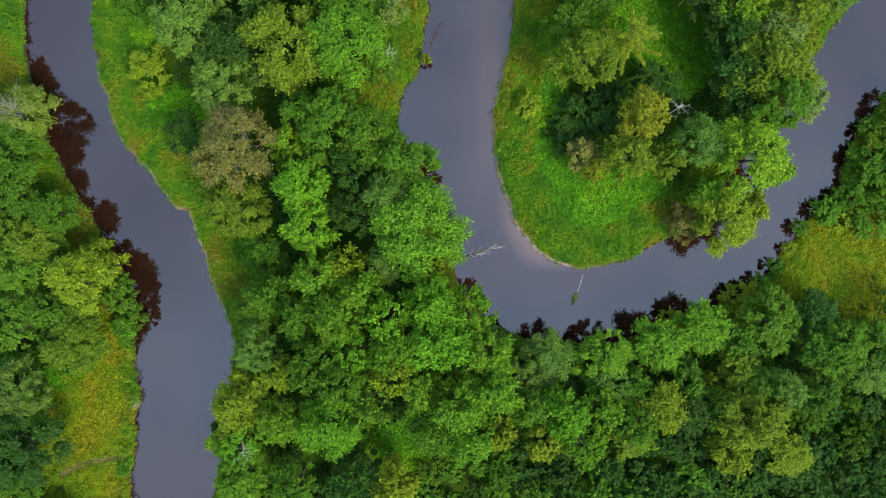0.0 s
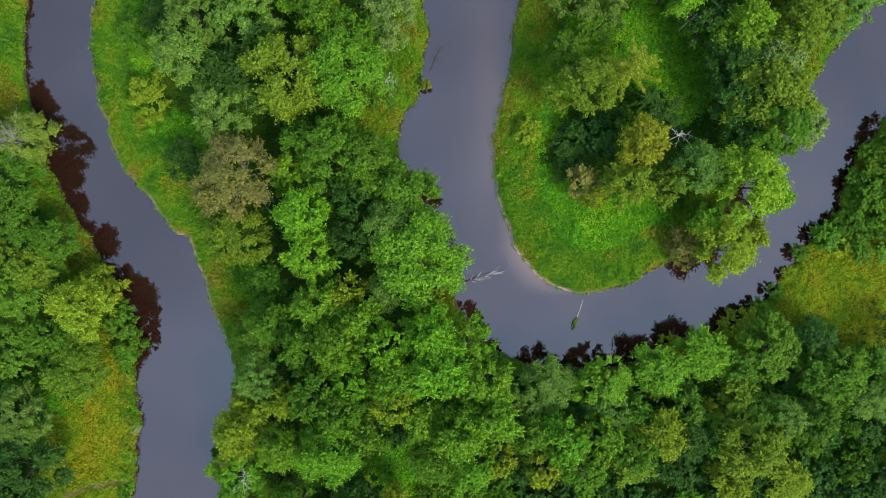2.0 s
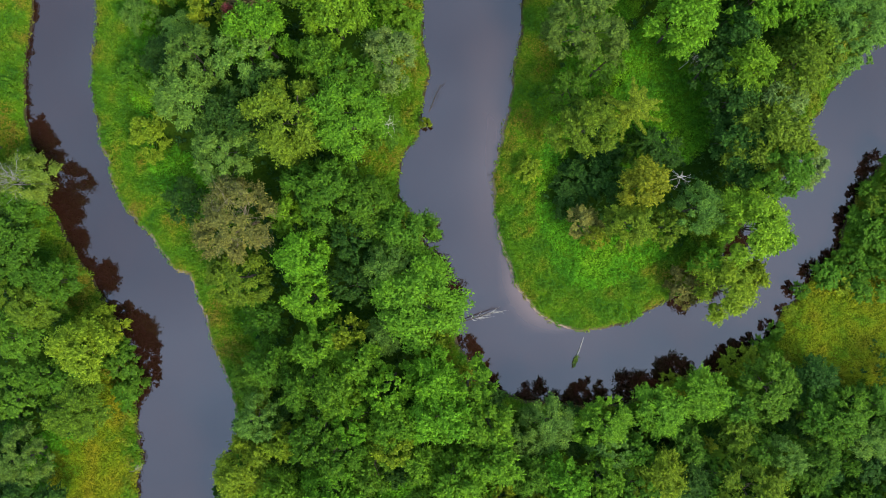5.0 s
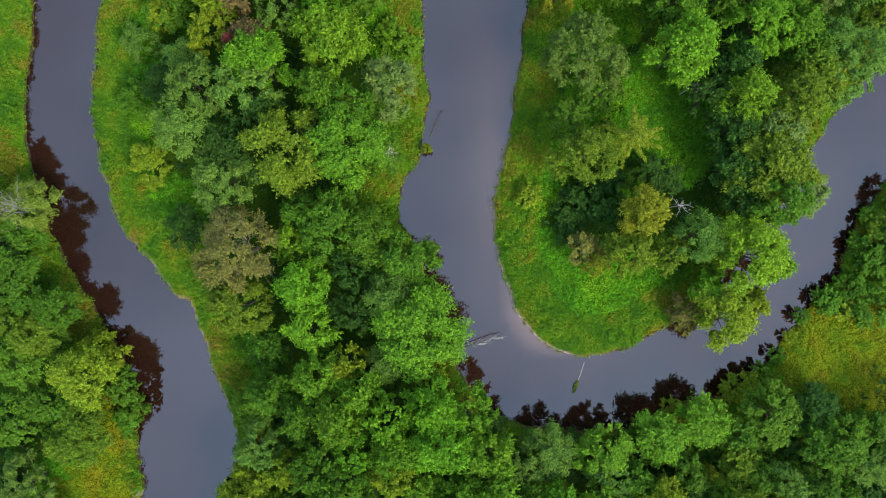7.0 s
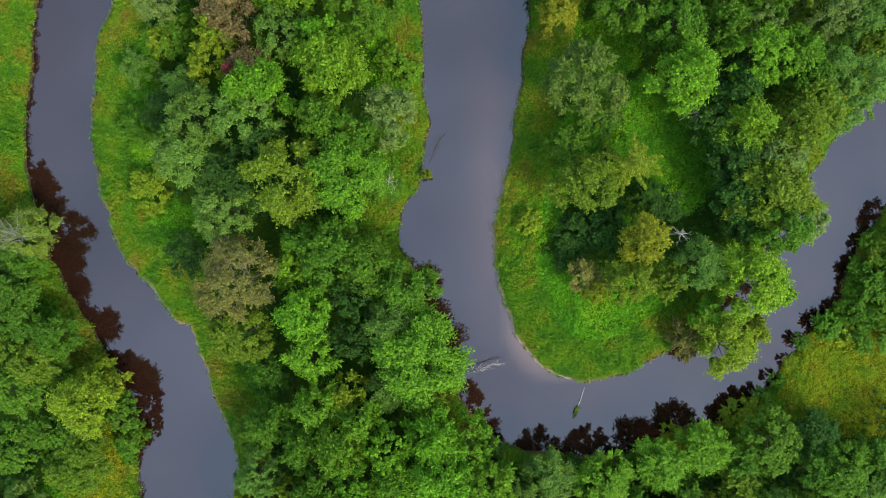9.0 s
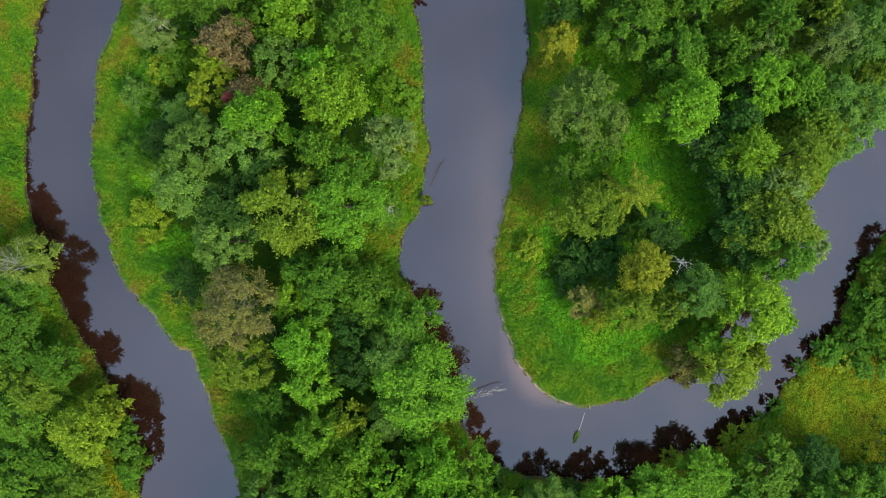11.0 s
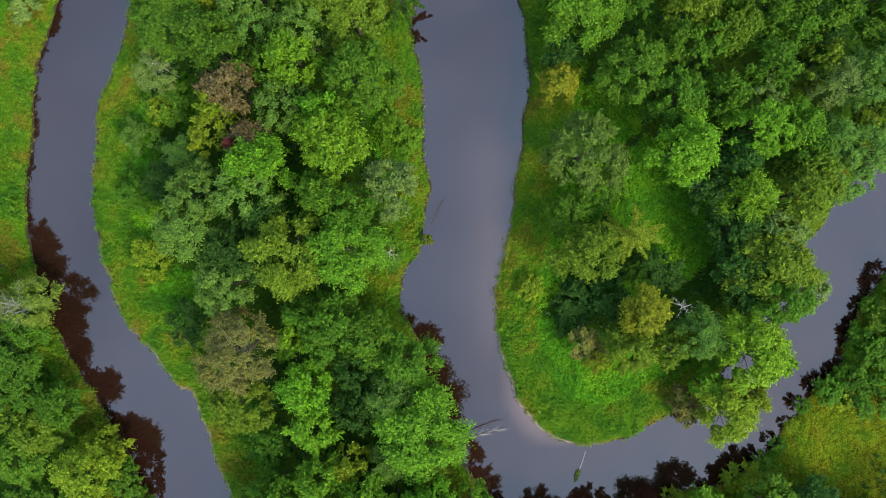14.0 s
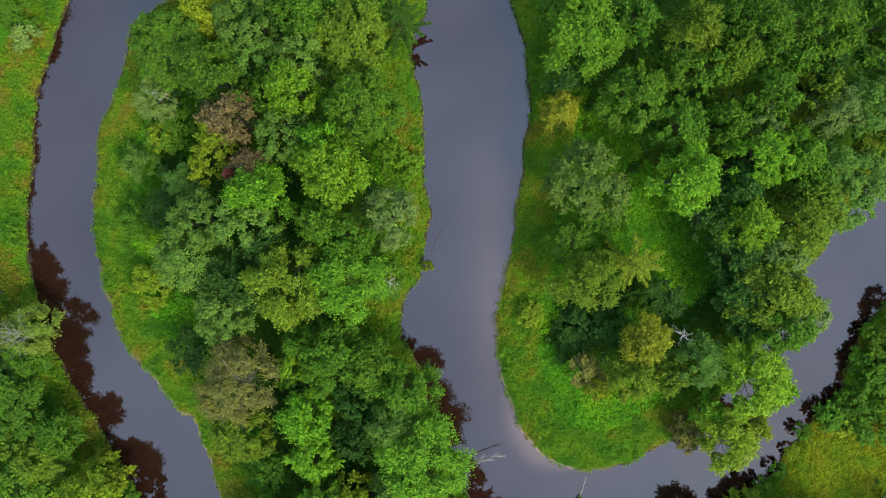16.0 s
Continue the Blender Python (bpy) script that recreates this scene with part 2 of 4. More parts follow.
# the southern half of the wood between the rivers
WOOD_SOUTH_A = [
    (-24.9, 12.2, 5.6, 16.5, "n"), (-25.8, 5.0, 4.3, 10.8, "o"), (-33.2, 14.7, 2.9, 6, "d"), (-13.7, 15.2, 4.7, 15.6, "g"), (-17.6, 17.0, 3.0, 12.5, "g"), (-30.3, 13.2, 2.6, 5.5, "o"),
    (-19.6, 12.7, 2.6, 10.8, "l"), (-9.6, 13.9, 4.0, 14.4, "g"), (-5.1, 10.4, 4.0, 14.4, "g"), (-16.9, 7.7, 3.6, 14.4, "b"),
    (-16.5, 2.7, 3.8, 13.2, "b"), (-6.5, 6.3, 3.6, 14.4, "s"), (-3.0, 2.8, 6.1, 16.8, "m"), (-11.5, 4.6, 3.2, 12, "d"),
    (-11.3, 9.8, 3.1, 13.2, "d"), (-12.0, -1.7, 2.5, 13.2, "y"), (-15.5, -3.5, 3.8, 14.4, "m"), (-21.4, -5.6, 3.4, 12, "g"),
    (-10.0, -5.1, 3.5, 14.4, "m"), (-6.4, -8.1, 3.8, 16.8, "b"), (-1.5, -6.7, 3.5, 16.8, "b"), (-12.6, -8.2, 3.6, 15.6, "m"),
    (-17.4, -8.3, 3.5, 13.2, "g"), (3.2, -8.2, 4.0, 14.4, "m"),
]
# the southern half of the wood between the rivers
WOOD_SOUTH_B = [
    (-0.3, -11.2, 4.5, 16.8, "b"), (-5.8, -12.3, 3.8, 15.6, "m"), (-11.2, -12.5, 3.5, 14.4, "b"), (-15.5, -13.9, 4.0, 14.4, "g"),
    (-20.1, -15.7, 2.7, 10.8, "y"), (-23.1, -12.4, 3.5, 12, "s"), (-12.4, -16.0, 3.5, 14.4, "g"), (-5.7, -15.3, 3.2, 14.4, "y"),
    (-2.7, -17.2, 3.8, 14.4, "m"), (-9.1, -19.3, 3.0, 12, "g"), (-20.0, -21.2, 3.2, 12, "m"), (-14.2, -21.5, 4.6, 13.2, "b"),
    (-25.1, -19.2, 4.3, 10.8, "y"), (-25.1, -24.4, 3.5, 10.8, "b"), (-28.8, -24.8, 2.0, 7, "l"), (-25.1, -28.6, 3.9, 10.8, "m"),
    (-18.6, -29.1, 3.5, 12, "g"), (-10.0, -28.2, 3.0, 8, "d"), (-6.0, -29.3, 3.7, 10.8, "y"), (-11.6, -29.3, 3.0, 10.8, "d"),
    (4.7, -12.4, 4.1, 15.6, "m"), (6.0, -16.5, 4.1, 15.6, "m"),
]
# the southern half of the wood between the rivers
WOOD_SOUTH_C = [
    (1.9, -18.6, 4.1, 15.6, "m"), (3.3, -22.9, 3.6, 14.4, "m"), (-1.0, -22.4, 3.3, 13.2, "g"), (6.9, -22.8, 2.7, 10.8, "y"),
    (-22.8, -0.7, 2.9, 7, "g"), (-24.1, -8.6, 3.0, 8, "g"), (-7.3, -2.0, 3.1, 13.2, "s"), (-1.7, -2.8, 2.7, 10.8, "y"),
]
# the northern half of the wood between the rivers
WOOD_NORTH_A = [
    (-33.2, 52.6, 5.2, 14.3, "f"), (-27.6, 49.0, 4.2, 15.6, "f"), (-36.2, 47.0, 2.9, 10, "p"), (-29.1, 56.7, 3.2, 13, "y"),
    (-23.5, 55.5, 4.5, 15.6, "s"), (-22.9, 51.6, 3.2, 14.3, "s"), (-16.5, 55.9, 4.6, 16.9, "g"), (-11.0, 53.0, 5.4, 16.9, "o"),
    (-17.9, 47.0, 3.7, 16.9, "l"), (-9.7, 44.7, 4.9, 16.9, "g"), (-25.7, 43.9, 3.8, 15.6, "r"), (-27.7, 42.4, 2.7, 14.3, "y"),
    (-24.0, 37.6, 3.1, 11.7, "r"), (-28.6, 39.1, 3.3, 11.7, "y"), (-25.5, 37.2, 0.8, 13.2, "k"), (-55.0, 56.2, 1.9, 4, "p"),
    (-56.4, 59.7, 3.0, 4, "g"), (-19.5, 41.8, 3.6, 15.6, "s"), (-14.9, 40.8, 2.9, 15.6, "b"), (-13.4, 36.8, 4.5, 16.9, "l"),
    (-22.2, 34.3, 4.2, 15.6, "b"), (-36.8, 42.7, 2.2, 5, "y"),
]
# the northern half of the wood between the rivers
WOOD_NORTH_B = [
    (-39.6, 39.2, 2.6, 5, "s"), (-32.9, 36.0, 3.2, 8, "s"), (-29.8, 31.3, 3.9, 15.6, "s"), (-23.6, 31.3, 4.6, 16.9, "s"),
    (-6.6, 31.8, 3.9, 15.6, "p"), (-11.9, 29.1, 3.9, 16.9, "g"), (-6.9, 40.6, 2.3, 3.5, "m"), (-21.0, 46.4, 3.2, 14.3, "g"),
    (-16.4, 50.7, 3.4, 15.6, "s"), (-35.4, 33.3, 3.1, 7, "d"), (-31.0, 26.9, 4.2, 15.6, "s"), (-25.1, 24.0, 4.0, 14.3, "d"),
    (-26.6, 20.2, 4.4, 14.3, "s"), (-18.4, 24.1, 5.3, 18.2, "o"), (-11.9, 24.7, 5.1, 16.9, "m"), (-38.8, 23.7, 3.0, 4, "y"),
    (-7.8, 23.6, 2.9, 8, "g"), (-9.4, 56.7, 3.5, 11.7, "g"), (-5.4, 56.2, 4.0, 14.3, "D"), (-14.9, 30.9, 3.0, 15.6, "g"),
    (-35.0, 43.6, 3.7, 5, "g"), (-21.4, 56.1, 3.0, 15.6, "d"),
]
# the northern half of the wood between the rivers
WOOD_NORTH_C = [
    (-39.8, 31.9, 3.0, 4, "g"), (-21.1, 28.2, 3.0, 15.6, "d"), (-4.8, 38.9, 1.9, 2.6, "m"),
]
# trees along the south bank of the bend
SOUTH_TREES_A = [
    (13.1, -14.1, 4.2, 8.5, "s"), (20.4, -13.8, 4.3, 8.8, "m"), (9.8, -15.9, 2.7, 8.5, "s"), (11.2, -19.9, 3.3, 11, "g"),
    (15.2, -20.5, 4.1, 12, "b"), (17.3, -23.8, 3.7, 12, "m"), (12.7, -24.3, 3, 10, "y"), (19.7, -19.9, 3, 11, "m"),
    (24.4, -17.2, 2.7, 9, "g"), (21, -17.2, 3.5, 8.5, "s"), (27.7, -12.4, 4.0, 8.5, "m"), (30.4, -9.2, 1.5, 3, "y"),
    (33.2, -9.9, 3.9, 9, "m"), (24.2, -21.5, 3.5, 11, "g"), (31.2, -20.7, 3.3, 10, "d"), (23.5, -23.7, 3.6, 9, "o"),
    (37.6, -15.0, 3.0, 8.5, "o"), (33.6, -16.2, 0.9, 9, "q"), (40.2, -17.2, 3.0, 8, "f"), (41.8, -9.5, 4.8, 8.8, "g"), (38.0, -11.6, 2.6, 8, "f"),
    (42.6, -17.9, 3.1, 10, "s"), (37.7, -21.2, 4.6, 12, "o"),
]
# trees along the south bank of the bend
SOUTH_TREES_B = [
    (36.4, -25.9, 3, 9, "y"), (38.6, -6.9, 1.9, 3.2, "y"), (50.0, -12.6, 4.3, 9, "g"), (47.4, -18.2, 3.2, 9, "f"),
    (47.6, -8.2, 3.2, 7.5, "d"), (54.7, -16, 3, 8, "s"), (55.1, -11.5, 3, 8.5, "f"), (44.3, -26.4, 3.1, 6, "y"),
    (31.1, -17, 3.2, 8.5, "f"), (27.3, -19.5, 3.6, 12, "y"), (8.7, -20, 2.5, 9, "g"), (34.6, -19.9, 3, 10, "f"),
    (47.1, -12.8, 3, 8.5, "f"), (57.8, -14.1, 3.9, 8.5, "f"), (59.3, -8.5, 3.2, 8.5, "f"),
]
# trees inside the bend
BEND_TREES_A = [
    (17.8, 23.8, 4.2, 11, "o"), (15.6, 28.6, 3.0, 8, "g"), (23.3, 26.0, 4.2, 16, "Y"), (26.0, 22.5, 2.6, 8.4, "D"),
    (20.3, 18.1, 4.4, 5, "d"), (24.8, 16.6, 3.3, 13.5, "q"), (23.2, 11.5, 3.3, 9.9, "o"), (28.7, 11.5, 2.7, 8, "o"),
    (32.2, 13.5, 3.6, 9.9, "s"), (18.0, 11.7, 2.6, 6.5, "u"), (19.4, 10.0, 1.6, 8, "q"), (38.1, 11.4, 4.7, 12.1, "l"),
    (35.5, 3.6, 4.2, 11, "y"), (31.4, 3.6, 2.7, 5, "n"), (38.9, 5.4, 2.4, 9.9, "y"), (39.9, 22.1, 5.0, 13.8, "o"),
    (45.9, 19.2, 3.2, 10, "p"), (41.2, 18.6, 4.2, 13.2, "g"), (37.1, 22.4, 3.9, 11, "d"), (38.4, 18.5, 3.3, 9.9, "d"),
    (35.8, 27.0, 3.5, 11, "d"), (16.8, 16.1, 3.1, 3.5, "d"),
]
# trees inside the bend
BEND_TREES_B = [
    (28.2, 21.3, 2.6, 6, "d"), (11.3, 19.1, 1.9, 3, "y"), (-2.4, 25.5, 0.8, 2.5, "y"), (41.5, 10.0, 2.8, 11, "l"),
    (33.7, 6.6, 2.5, 8, "b"), (25.6, 21.6, 2.4, 4, "f"),
]
# the wood north of the bend
BEND_NORTH_A = [
    (14.7, 45.1, 3.0, 8, "q"), (17.7, 36.0, 5.4, 13.4, "e"), (16.9, 54.0, 5.3, 14.4, "m"), (15.4, 49.9, 3.3, 8, "d"),
    (23.2, 46.3, 4.6, 14.4, "g"), (23.2, 55.1, 3.6, 14.4, "g"), (29.6, 53.5, 3.8, 15.6, "o"), (27.8, 49.4, 3.2, 14.4, "g"),
    (31.4, 48.9, 3.5, 14.4, "g"), (37.9, 53.4, 4.3, 15.6, "g"), (44.6, 54.1, 4.5, 15.6, "g"), (50.7, 54.0, 4.3, 15.6, "g"),
    (38.5, 46.0, 3.8, 15.6, "g"), (38.6, 43.1, 2.8, 13.2, "p"), (45.3, 46.5, 2.9, 13.2, "o"), (47.0, 44.0, 3.1, 14.4, "p"),
    (51.1, 45.3, 3.9, 14.4, "s"), (46.4, 49.3, 3.0, 12, "d"), (34.1, 42.7, 3.2, 14.4, "g"), (28.7, 42.9, 4.2, 13.2, "g"),
    (28.7, 36.1, 4.2, 16.2, "b"), (37.4, 38.6, 4.2, 16.0, "b"),
]
# the wood north of the bend
BEND_NORTH_B = [
    (42.4, 38.9, 3.6, 14.4, "m"), (44.3, 37.0, 2.9, 13.2, "g"), (47.3, 38.0, 3.2, 12, "s"), (26.2, 42.0, 2.0, 8, "g"),
    (53.8, 40.1, 3.0, 10.8, "o"), (36.8, 30.3, 3.5, 14.6, "l"), (52.7, 36.5, 3.7, 12, "s"), (48.9, 33.1, 4.2, 12, "s"),
    (43.6, 30.6, 4.4, 13.2, "o"), (33.4, 31.0, 3.3, 11, "d"), (19.7, 31.7, 3.3, 8, "g"), (41.2, 26.3, 3.7, 12.6, "p"),
    (36.0, 35.4, 3.5, 12, "d"), (45.0, 33.9, 3.5, 12, "o"), (55.2, 49.5, 4.2, 14.4, "g"), (56.8, 42.9, 3.5, 12, "g"),
    (14.0, 57.2, 2.6, 8, "g"), (33.7, 55.0, 3.3, 15.6, "g"), (42.2, 50.3, 3.3, 14.4, "g"), (34.7, 50.4, 3.2, 14.4, "o"),
]
# low trees and bushes on the east bank
EAST_TREES = [
    (57.3, 10.5, 3.7, 3.5, "g"), (54.5, 5.9, 2.7, 3, "g"), (58.8, 14.8, 2.8, 3.5, "o"), (51.2, 4.9, 2.1, 3, "g"),
    (57.9, 4.5, 3.7, 4, "g"), (60.1, 10.4, 3.7, 5, "g"), (53.2, 4.2, 1.9, 2.5, "y"), (60.1, 19.2, 2.9, 5, "g"),
    (44.6, -2.3, 1.3, 2.5, "g"), (46.5, 0.1, 1.1, 2, "y"), (47.9, 2.9, 1.3, 2.5, "g"), (42.4, -4.6, 1.5, 3, "g"),
    (52.8, 7.2, 1.3, 2.5, "g"), (40.6, -5.9, 1.8, 3.5, "y"), (55.1, 12.4, 1.6, 2.5, "g"), (56.9, 16.2, 1.5, 2.5, "g"),
]
STANDS = [
    (WEST_TREES_A, "on the west bank", "trees on the west bank"),
    (WEST_TREES_B, "on the west bank", "trees on the west bank"),
    (WOOD_SOUTH_A, "in the wood between the rivers", "trees between the rivers"),
    (WOOD_SOUTH_B, "in the wood between the rivers", "trees between the rivers"),
    (WOOD_SOUTH_C, "in the wood between the rivers", "trees between the rivers"),
    (WOOD_NORTH_A, "in the wood between the rivers", "trees between the rivers"),
    (WOOD_NORTH_B, "in the wood between the rivers", "trees between the rivers"),
    (WOOD_NORTH_C, "in the wood between the rivers", "trees between the rivers"),
    (SOUTH_TREES_A, "along the river's south bank", "trees along the south bank"),
    (SOUTH_TREES_B, "along the river's south bank", "trees along the south bank"),
    (BEND_TREES_A, "on the land inside the bend", "trees inside the bend"),
    (BEND_TREES_B, "on the land inside the bend", "trees inside the bend"),
    (BEND_NORTH_A, "in the wood north of the bend", "trees north of the bend"),
    (BEND_NORTH_B, "in the wood north of the bend", "trees north of the bend"),
    (EAST_TREES, "on the east bank", "trees on the east bank"),
]
# open ground: x, y, half-widths along x and y, where no bushes grow
OPEN = [(13, 6, 8, 9), (25, 4, 9, 7), (-38, 16, 7, 6), (-43, 35, 5, 14), (-44, -27, 10, 9), (-53, -20, 4, 4), (50, -3, 7, 7), (56, 3, 6, 8), (-6, 44, 4, 12), (-6, -26, 5, 4), (26, 24, 4, 8), (15, 48, 4, 6), (-58, 45, 6, 18), (13, 25, 4, 9), (-4, 24, 4, 7), (-34, 4, 4, 5), (-27, 0, 3, 4), (-28, -5, 3, 4), (20, 32, 4, 4), (16, 40, 4, 4), (-34, 44, 3, 4), (28, 33, 4, 6), (32, 27, 4.5, 7), (23, 43, 4, 5), (-45, -16, 5, 6), (-49, -8, 3, 3)]
# rough grass: the same
MEADOW = [(-47, -27, 7, 11), (56, -2, 11, 8), (50, 1, 4, 4), (-46, -13, 4, 4)]
# a trodden track through the western meadow
TRACK = ((-51.3, -30.3), (-43.0, -27.4))

# ---- ground and water ----
def smooth_line(points, step=0.75):
    """A Catmull-Rom line through the points, carried straight on past both ends."""
    p = np.array(points, float)
    first, last = p[0] - p[2], p[-1] - p[-3]
    p = np.vstack([p[0] + first / np.linalg.norm(first) * 3, p, p[-1] + last / np.linalg.norm(last) * 3])
    out = []
    for a, b, c, d in zip(p[:-3], p[1:-2], p[2:-1], p[3:]):
        for u in np.arange(0, 1, step / max(np.linalg.norm(c - b), step)):
            out.append(0.5 * (2 * b + (c - a) * u + (2 * a - 5 * b + 4 * c - d) * u * u + (3 * b - a - 3 * c + d) * u ** 3))
    out = np.array(out + [p[-2]])
    wobble = np.array([(noise.noise((x * 0.5, y * 0.5, 3)), noise.noise((x * 0.5, y * 0.5, 9))) for x, y in out])
    return out + wobble * 0.3


def far_end(line, heading, first=False):
    """The line with a far point added at one end, for the river beyond the place."""
    end = line[0] if first else line[-1]
    far = end + np.array(heading, float) * 3000
    return np.vstack([far, line]) if first else np.vstack([line, far])


west = far_end(far_end(smooth_line(WEST_BANK), (0.3, 1), True), (0, -1))
wood_west = far_end(far_end(smooth_line(WOOD_WEST_BANK), (0.3, 1), True), (0, -1))
outer = far_end(far_end(smooth_line(OUTER_BANK + EAST_BANK), (0.05, 1), True), (0.4, 1))
inner = far_end(far_end(smooth_line(INNER_BANK), (0.05, 1), True), (0.4, 1))
RIVERS = [np.vstack([west, wood_west[::-1]]), np.vstack([outer, inner[::-1]])]


def shore_distance(px, py):
    """Metres to the nearest bank: above nought on land, below nought in a river."""
    px, py = np.asarray(px, float), np.asarray(py, float)
    best, wet = np.full(px.shape, 1e9), np.zeros(px.shape, bool)
    for poly in RIVERS:
        inside = np.zeros(px.shape, bool)
        for (ax, ay), (bx, by) in zip(poly, np.roll(poly, -1, 0)):
            dx, dy = bx - ax, by - ay
            u = np.clip(((px - ax) * dx + (py - ay) * dy) / (dx * dx + dy * dy + 1e-9), 0, 1)
            best = np.minimum(best, (px - ax - u * dx) ** 2 + (py - ay - u * dy) ** 2)
            if ay != by:
                inside ^= ((ay > py) != (by > py)) & (px < dx * (py - ay) / (by - ay) + ax)
        wet |= inside
    return np.where(wet, -1, 1) * np.sqrt(best)


def land_height(d, px, py):
    """The ground's height: a bed under the river, a low bank, and gently uneven land."""
    uneven = 0.18 * np.sin(px * 0.31 + 1.3 * np.sin(py * 0.23)) + 0.14 * np.sin(py * 0.43 + px * 0.17) + 0.08 * np.sin(px * 1.3 + 2 * np.sin(py * 0.9))
    land = 0.75 * (1 - np.exp(-np.maximum(d, 0) / 0.8)) + 0.5 * (1 - np.exp(-np.maximum(d, 0) / 9)) + uneven * np.clip(d / 2.5, 0, 1)
    return np.where(d > 0, 0.02 + land, np.maximum(0.28 * d, -1.3) - 0.02)


def axis(low, high, step):
    far = np.geomspace(4, 2600, 18)
    return np.concatenate([low - far[::-1], np.arange(low, high, step), high + far])


def sheet(xs, ys):
    gx, gy = np.meshgrid(xs, ys)
    i = np.arange(len(xs) * len(ys)).reshape(len(ys), len(xs))
    faces = np.stack([i[:-1, :-1], i[:-1, 1:], i[1:, 1:], i[1:, :-1]], -1).reshape(-1, 4)
    return gx.ravel(), gy.ravel(), faces


def mesh_of(name, verts, faces, material, smooth=False):
    """A mesh from arrays; the faces are all of one size."""
    me = bpy.data.meshes.new(name)
    verts, faces = np.asarray(verts, np.float32), np.asarray(faces, np.int32)
    size = faces.shape[1]
    me.vertices.add(len(verts))
    me.vertices.foreach_set("co", verts.ravel())
    me.loops.add(faces.size)
    me.loops.foreach_set("vertex_index", faces.ravel())
    me.polygons.add(len(faces))
    me.polygons.foreach_set("loop_start", np.arange(0, faces.size, size, dtype=np.int32))
    me.polygons.foreach_set("use_smooth", np.full(len(faces), smooth))
    me.update(calc_edges=True)
    me.materials.append(material)
    return me


def attribute(me, name, values):
    me.attributes.new(name, "FLOAT", "POINT").data.foreach_set("value", np.asarray(values, np.float32))


GROUND_X, GROUND_Y = axis(-72, 74, 0.55), axis(-46, 84, 0.55)
def in_zones(zones):
    def keep(px, py, d):
        ok = np.zeros(px.shape, bool)
        for a, b, c, e in zones:
            ok |= ((px - a) / c) ** 2 + ((py - b) / e) ** 2 + 0.25 * np.sin(px * 1.7) * np.sin(py * 1.9) < 1
        return ok
    return keep


def track_distance(px, py):
    (ax, ay), (bx, by) = TRACK
    u = np.clip(((px - ax) * (bx - ax) + (py - ay) * (by - ay)) / ((bx - ax) ** 2 + (by - ay) ** 2), 0, 1)
    return np.hypot(px - ax - u * (bx - ax), py - ay - u * (by - ay) - 0.4 * np.sin(u * 5))


gx, gy, gf = sheet(GROUND_X, GROUND_Y)
gd = shore_distance(gx, gy)
SHORE = gd.reshape(len(GROUND_Y), len(GROUND_X))


def near_shore(px, py):
    """shore_distance by interpolation in the ground's grid."""
    i = np.clip(np.searchsorted(GROUND_X, px) - 1, 0, len(GROUND_X) - 2)
    j = np.clip(np.searchsorted(GROUND_Y, py) - 1, 0, len(GROUND_Y) - 2)
    u = (px - GROUND_X[i]) / (GROUND_X[i + 1] - GROUND_X[i])
    v = (py - GROUND_Y[j]) / (GROUND_Y[j + 1] - GROUND_Y[j])
    return (SHORE[j, i] * (1 - u) + SHORE[j, i + 1] * u) * (1 - v) + (SHORE[j + 1, i] * (1 - u) + SHORE[j + 1, i + 1] * u) * v


gz = land_height(gd, gx, gy)
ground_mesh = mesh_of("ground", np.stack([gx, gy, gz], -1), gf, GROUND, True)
bar = np.exp(-((gx - 12) / 7) ** 2 - ((gy - 2) / 8) ** 2)
pale_west = np.abs(gx - np.interp(gy, np.array(WOOD_WEST_BANK)[::-1, 1], np.array(WOOD_WEST_BANK)[::-1, 0])) < 2.5
pale_bend = np.exp(-((gx - 7.5) / 3) ** 2 - ((gy - 18) / 16) ** 2)
attribute(ground_mesh, "sand", np.clip(bar * 1.5 + 0.6 * pale_bend + 0.65 * (pale_west & (gy < 26) & (gy > -19)), 0, 1))
meadow = in_zones(MEADOW)(gx, gy, gd)
# sward: 1 on open land, 0 on the wood floor with its painted-in shade
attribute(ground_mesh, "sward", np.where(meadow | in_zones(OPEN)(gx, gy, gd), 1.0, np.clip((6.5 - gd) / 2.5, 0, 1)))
attribute(ground_mesh, "meadow", meadow * 1.0)
attribute(ground_mesh, "track", np.clip(1.1 - track_distance(gx, gy) / 0.6, 0, 1))
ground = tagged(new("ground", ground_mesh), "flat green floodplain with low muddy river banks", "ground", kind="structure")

wx, wy, wf = sheet(axis(-72, 74, 1.1), axis(-46, 84, 1.1))
wd = near_shore(wx, wy)
water_mesh = mesh_of("water", np.stack([wx, wy, np.zeros_like(wx)], -1), wf, WATER, True)
wbar = np.exp(-((wx - 12) / 7) ** 2 - ((wy - 2) / 8) ** 2)
shelf = 0.3 * np.exp(-((wx - 6.5) / 3.2) ** 2 - ((wy - 22) / 17) ** 2)
attribute(water_mesh, "depth", np.clip(1.0 - 0.9 * wbar + np.maximum(-wd, 0) / (0.4 + 4.5 * wbar), 0, 1) - shelf)
water = tagged(new("water", water_mesh), "still peaty brown river reflecting a grey overcast sky", "river", kind="structure")


def height_at(x, y):
    px, py = np.array([x]), np.array([y])
    return float(land_height(near_shore(px, py), px, py)[0])


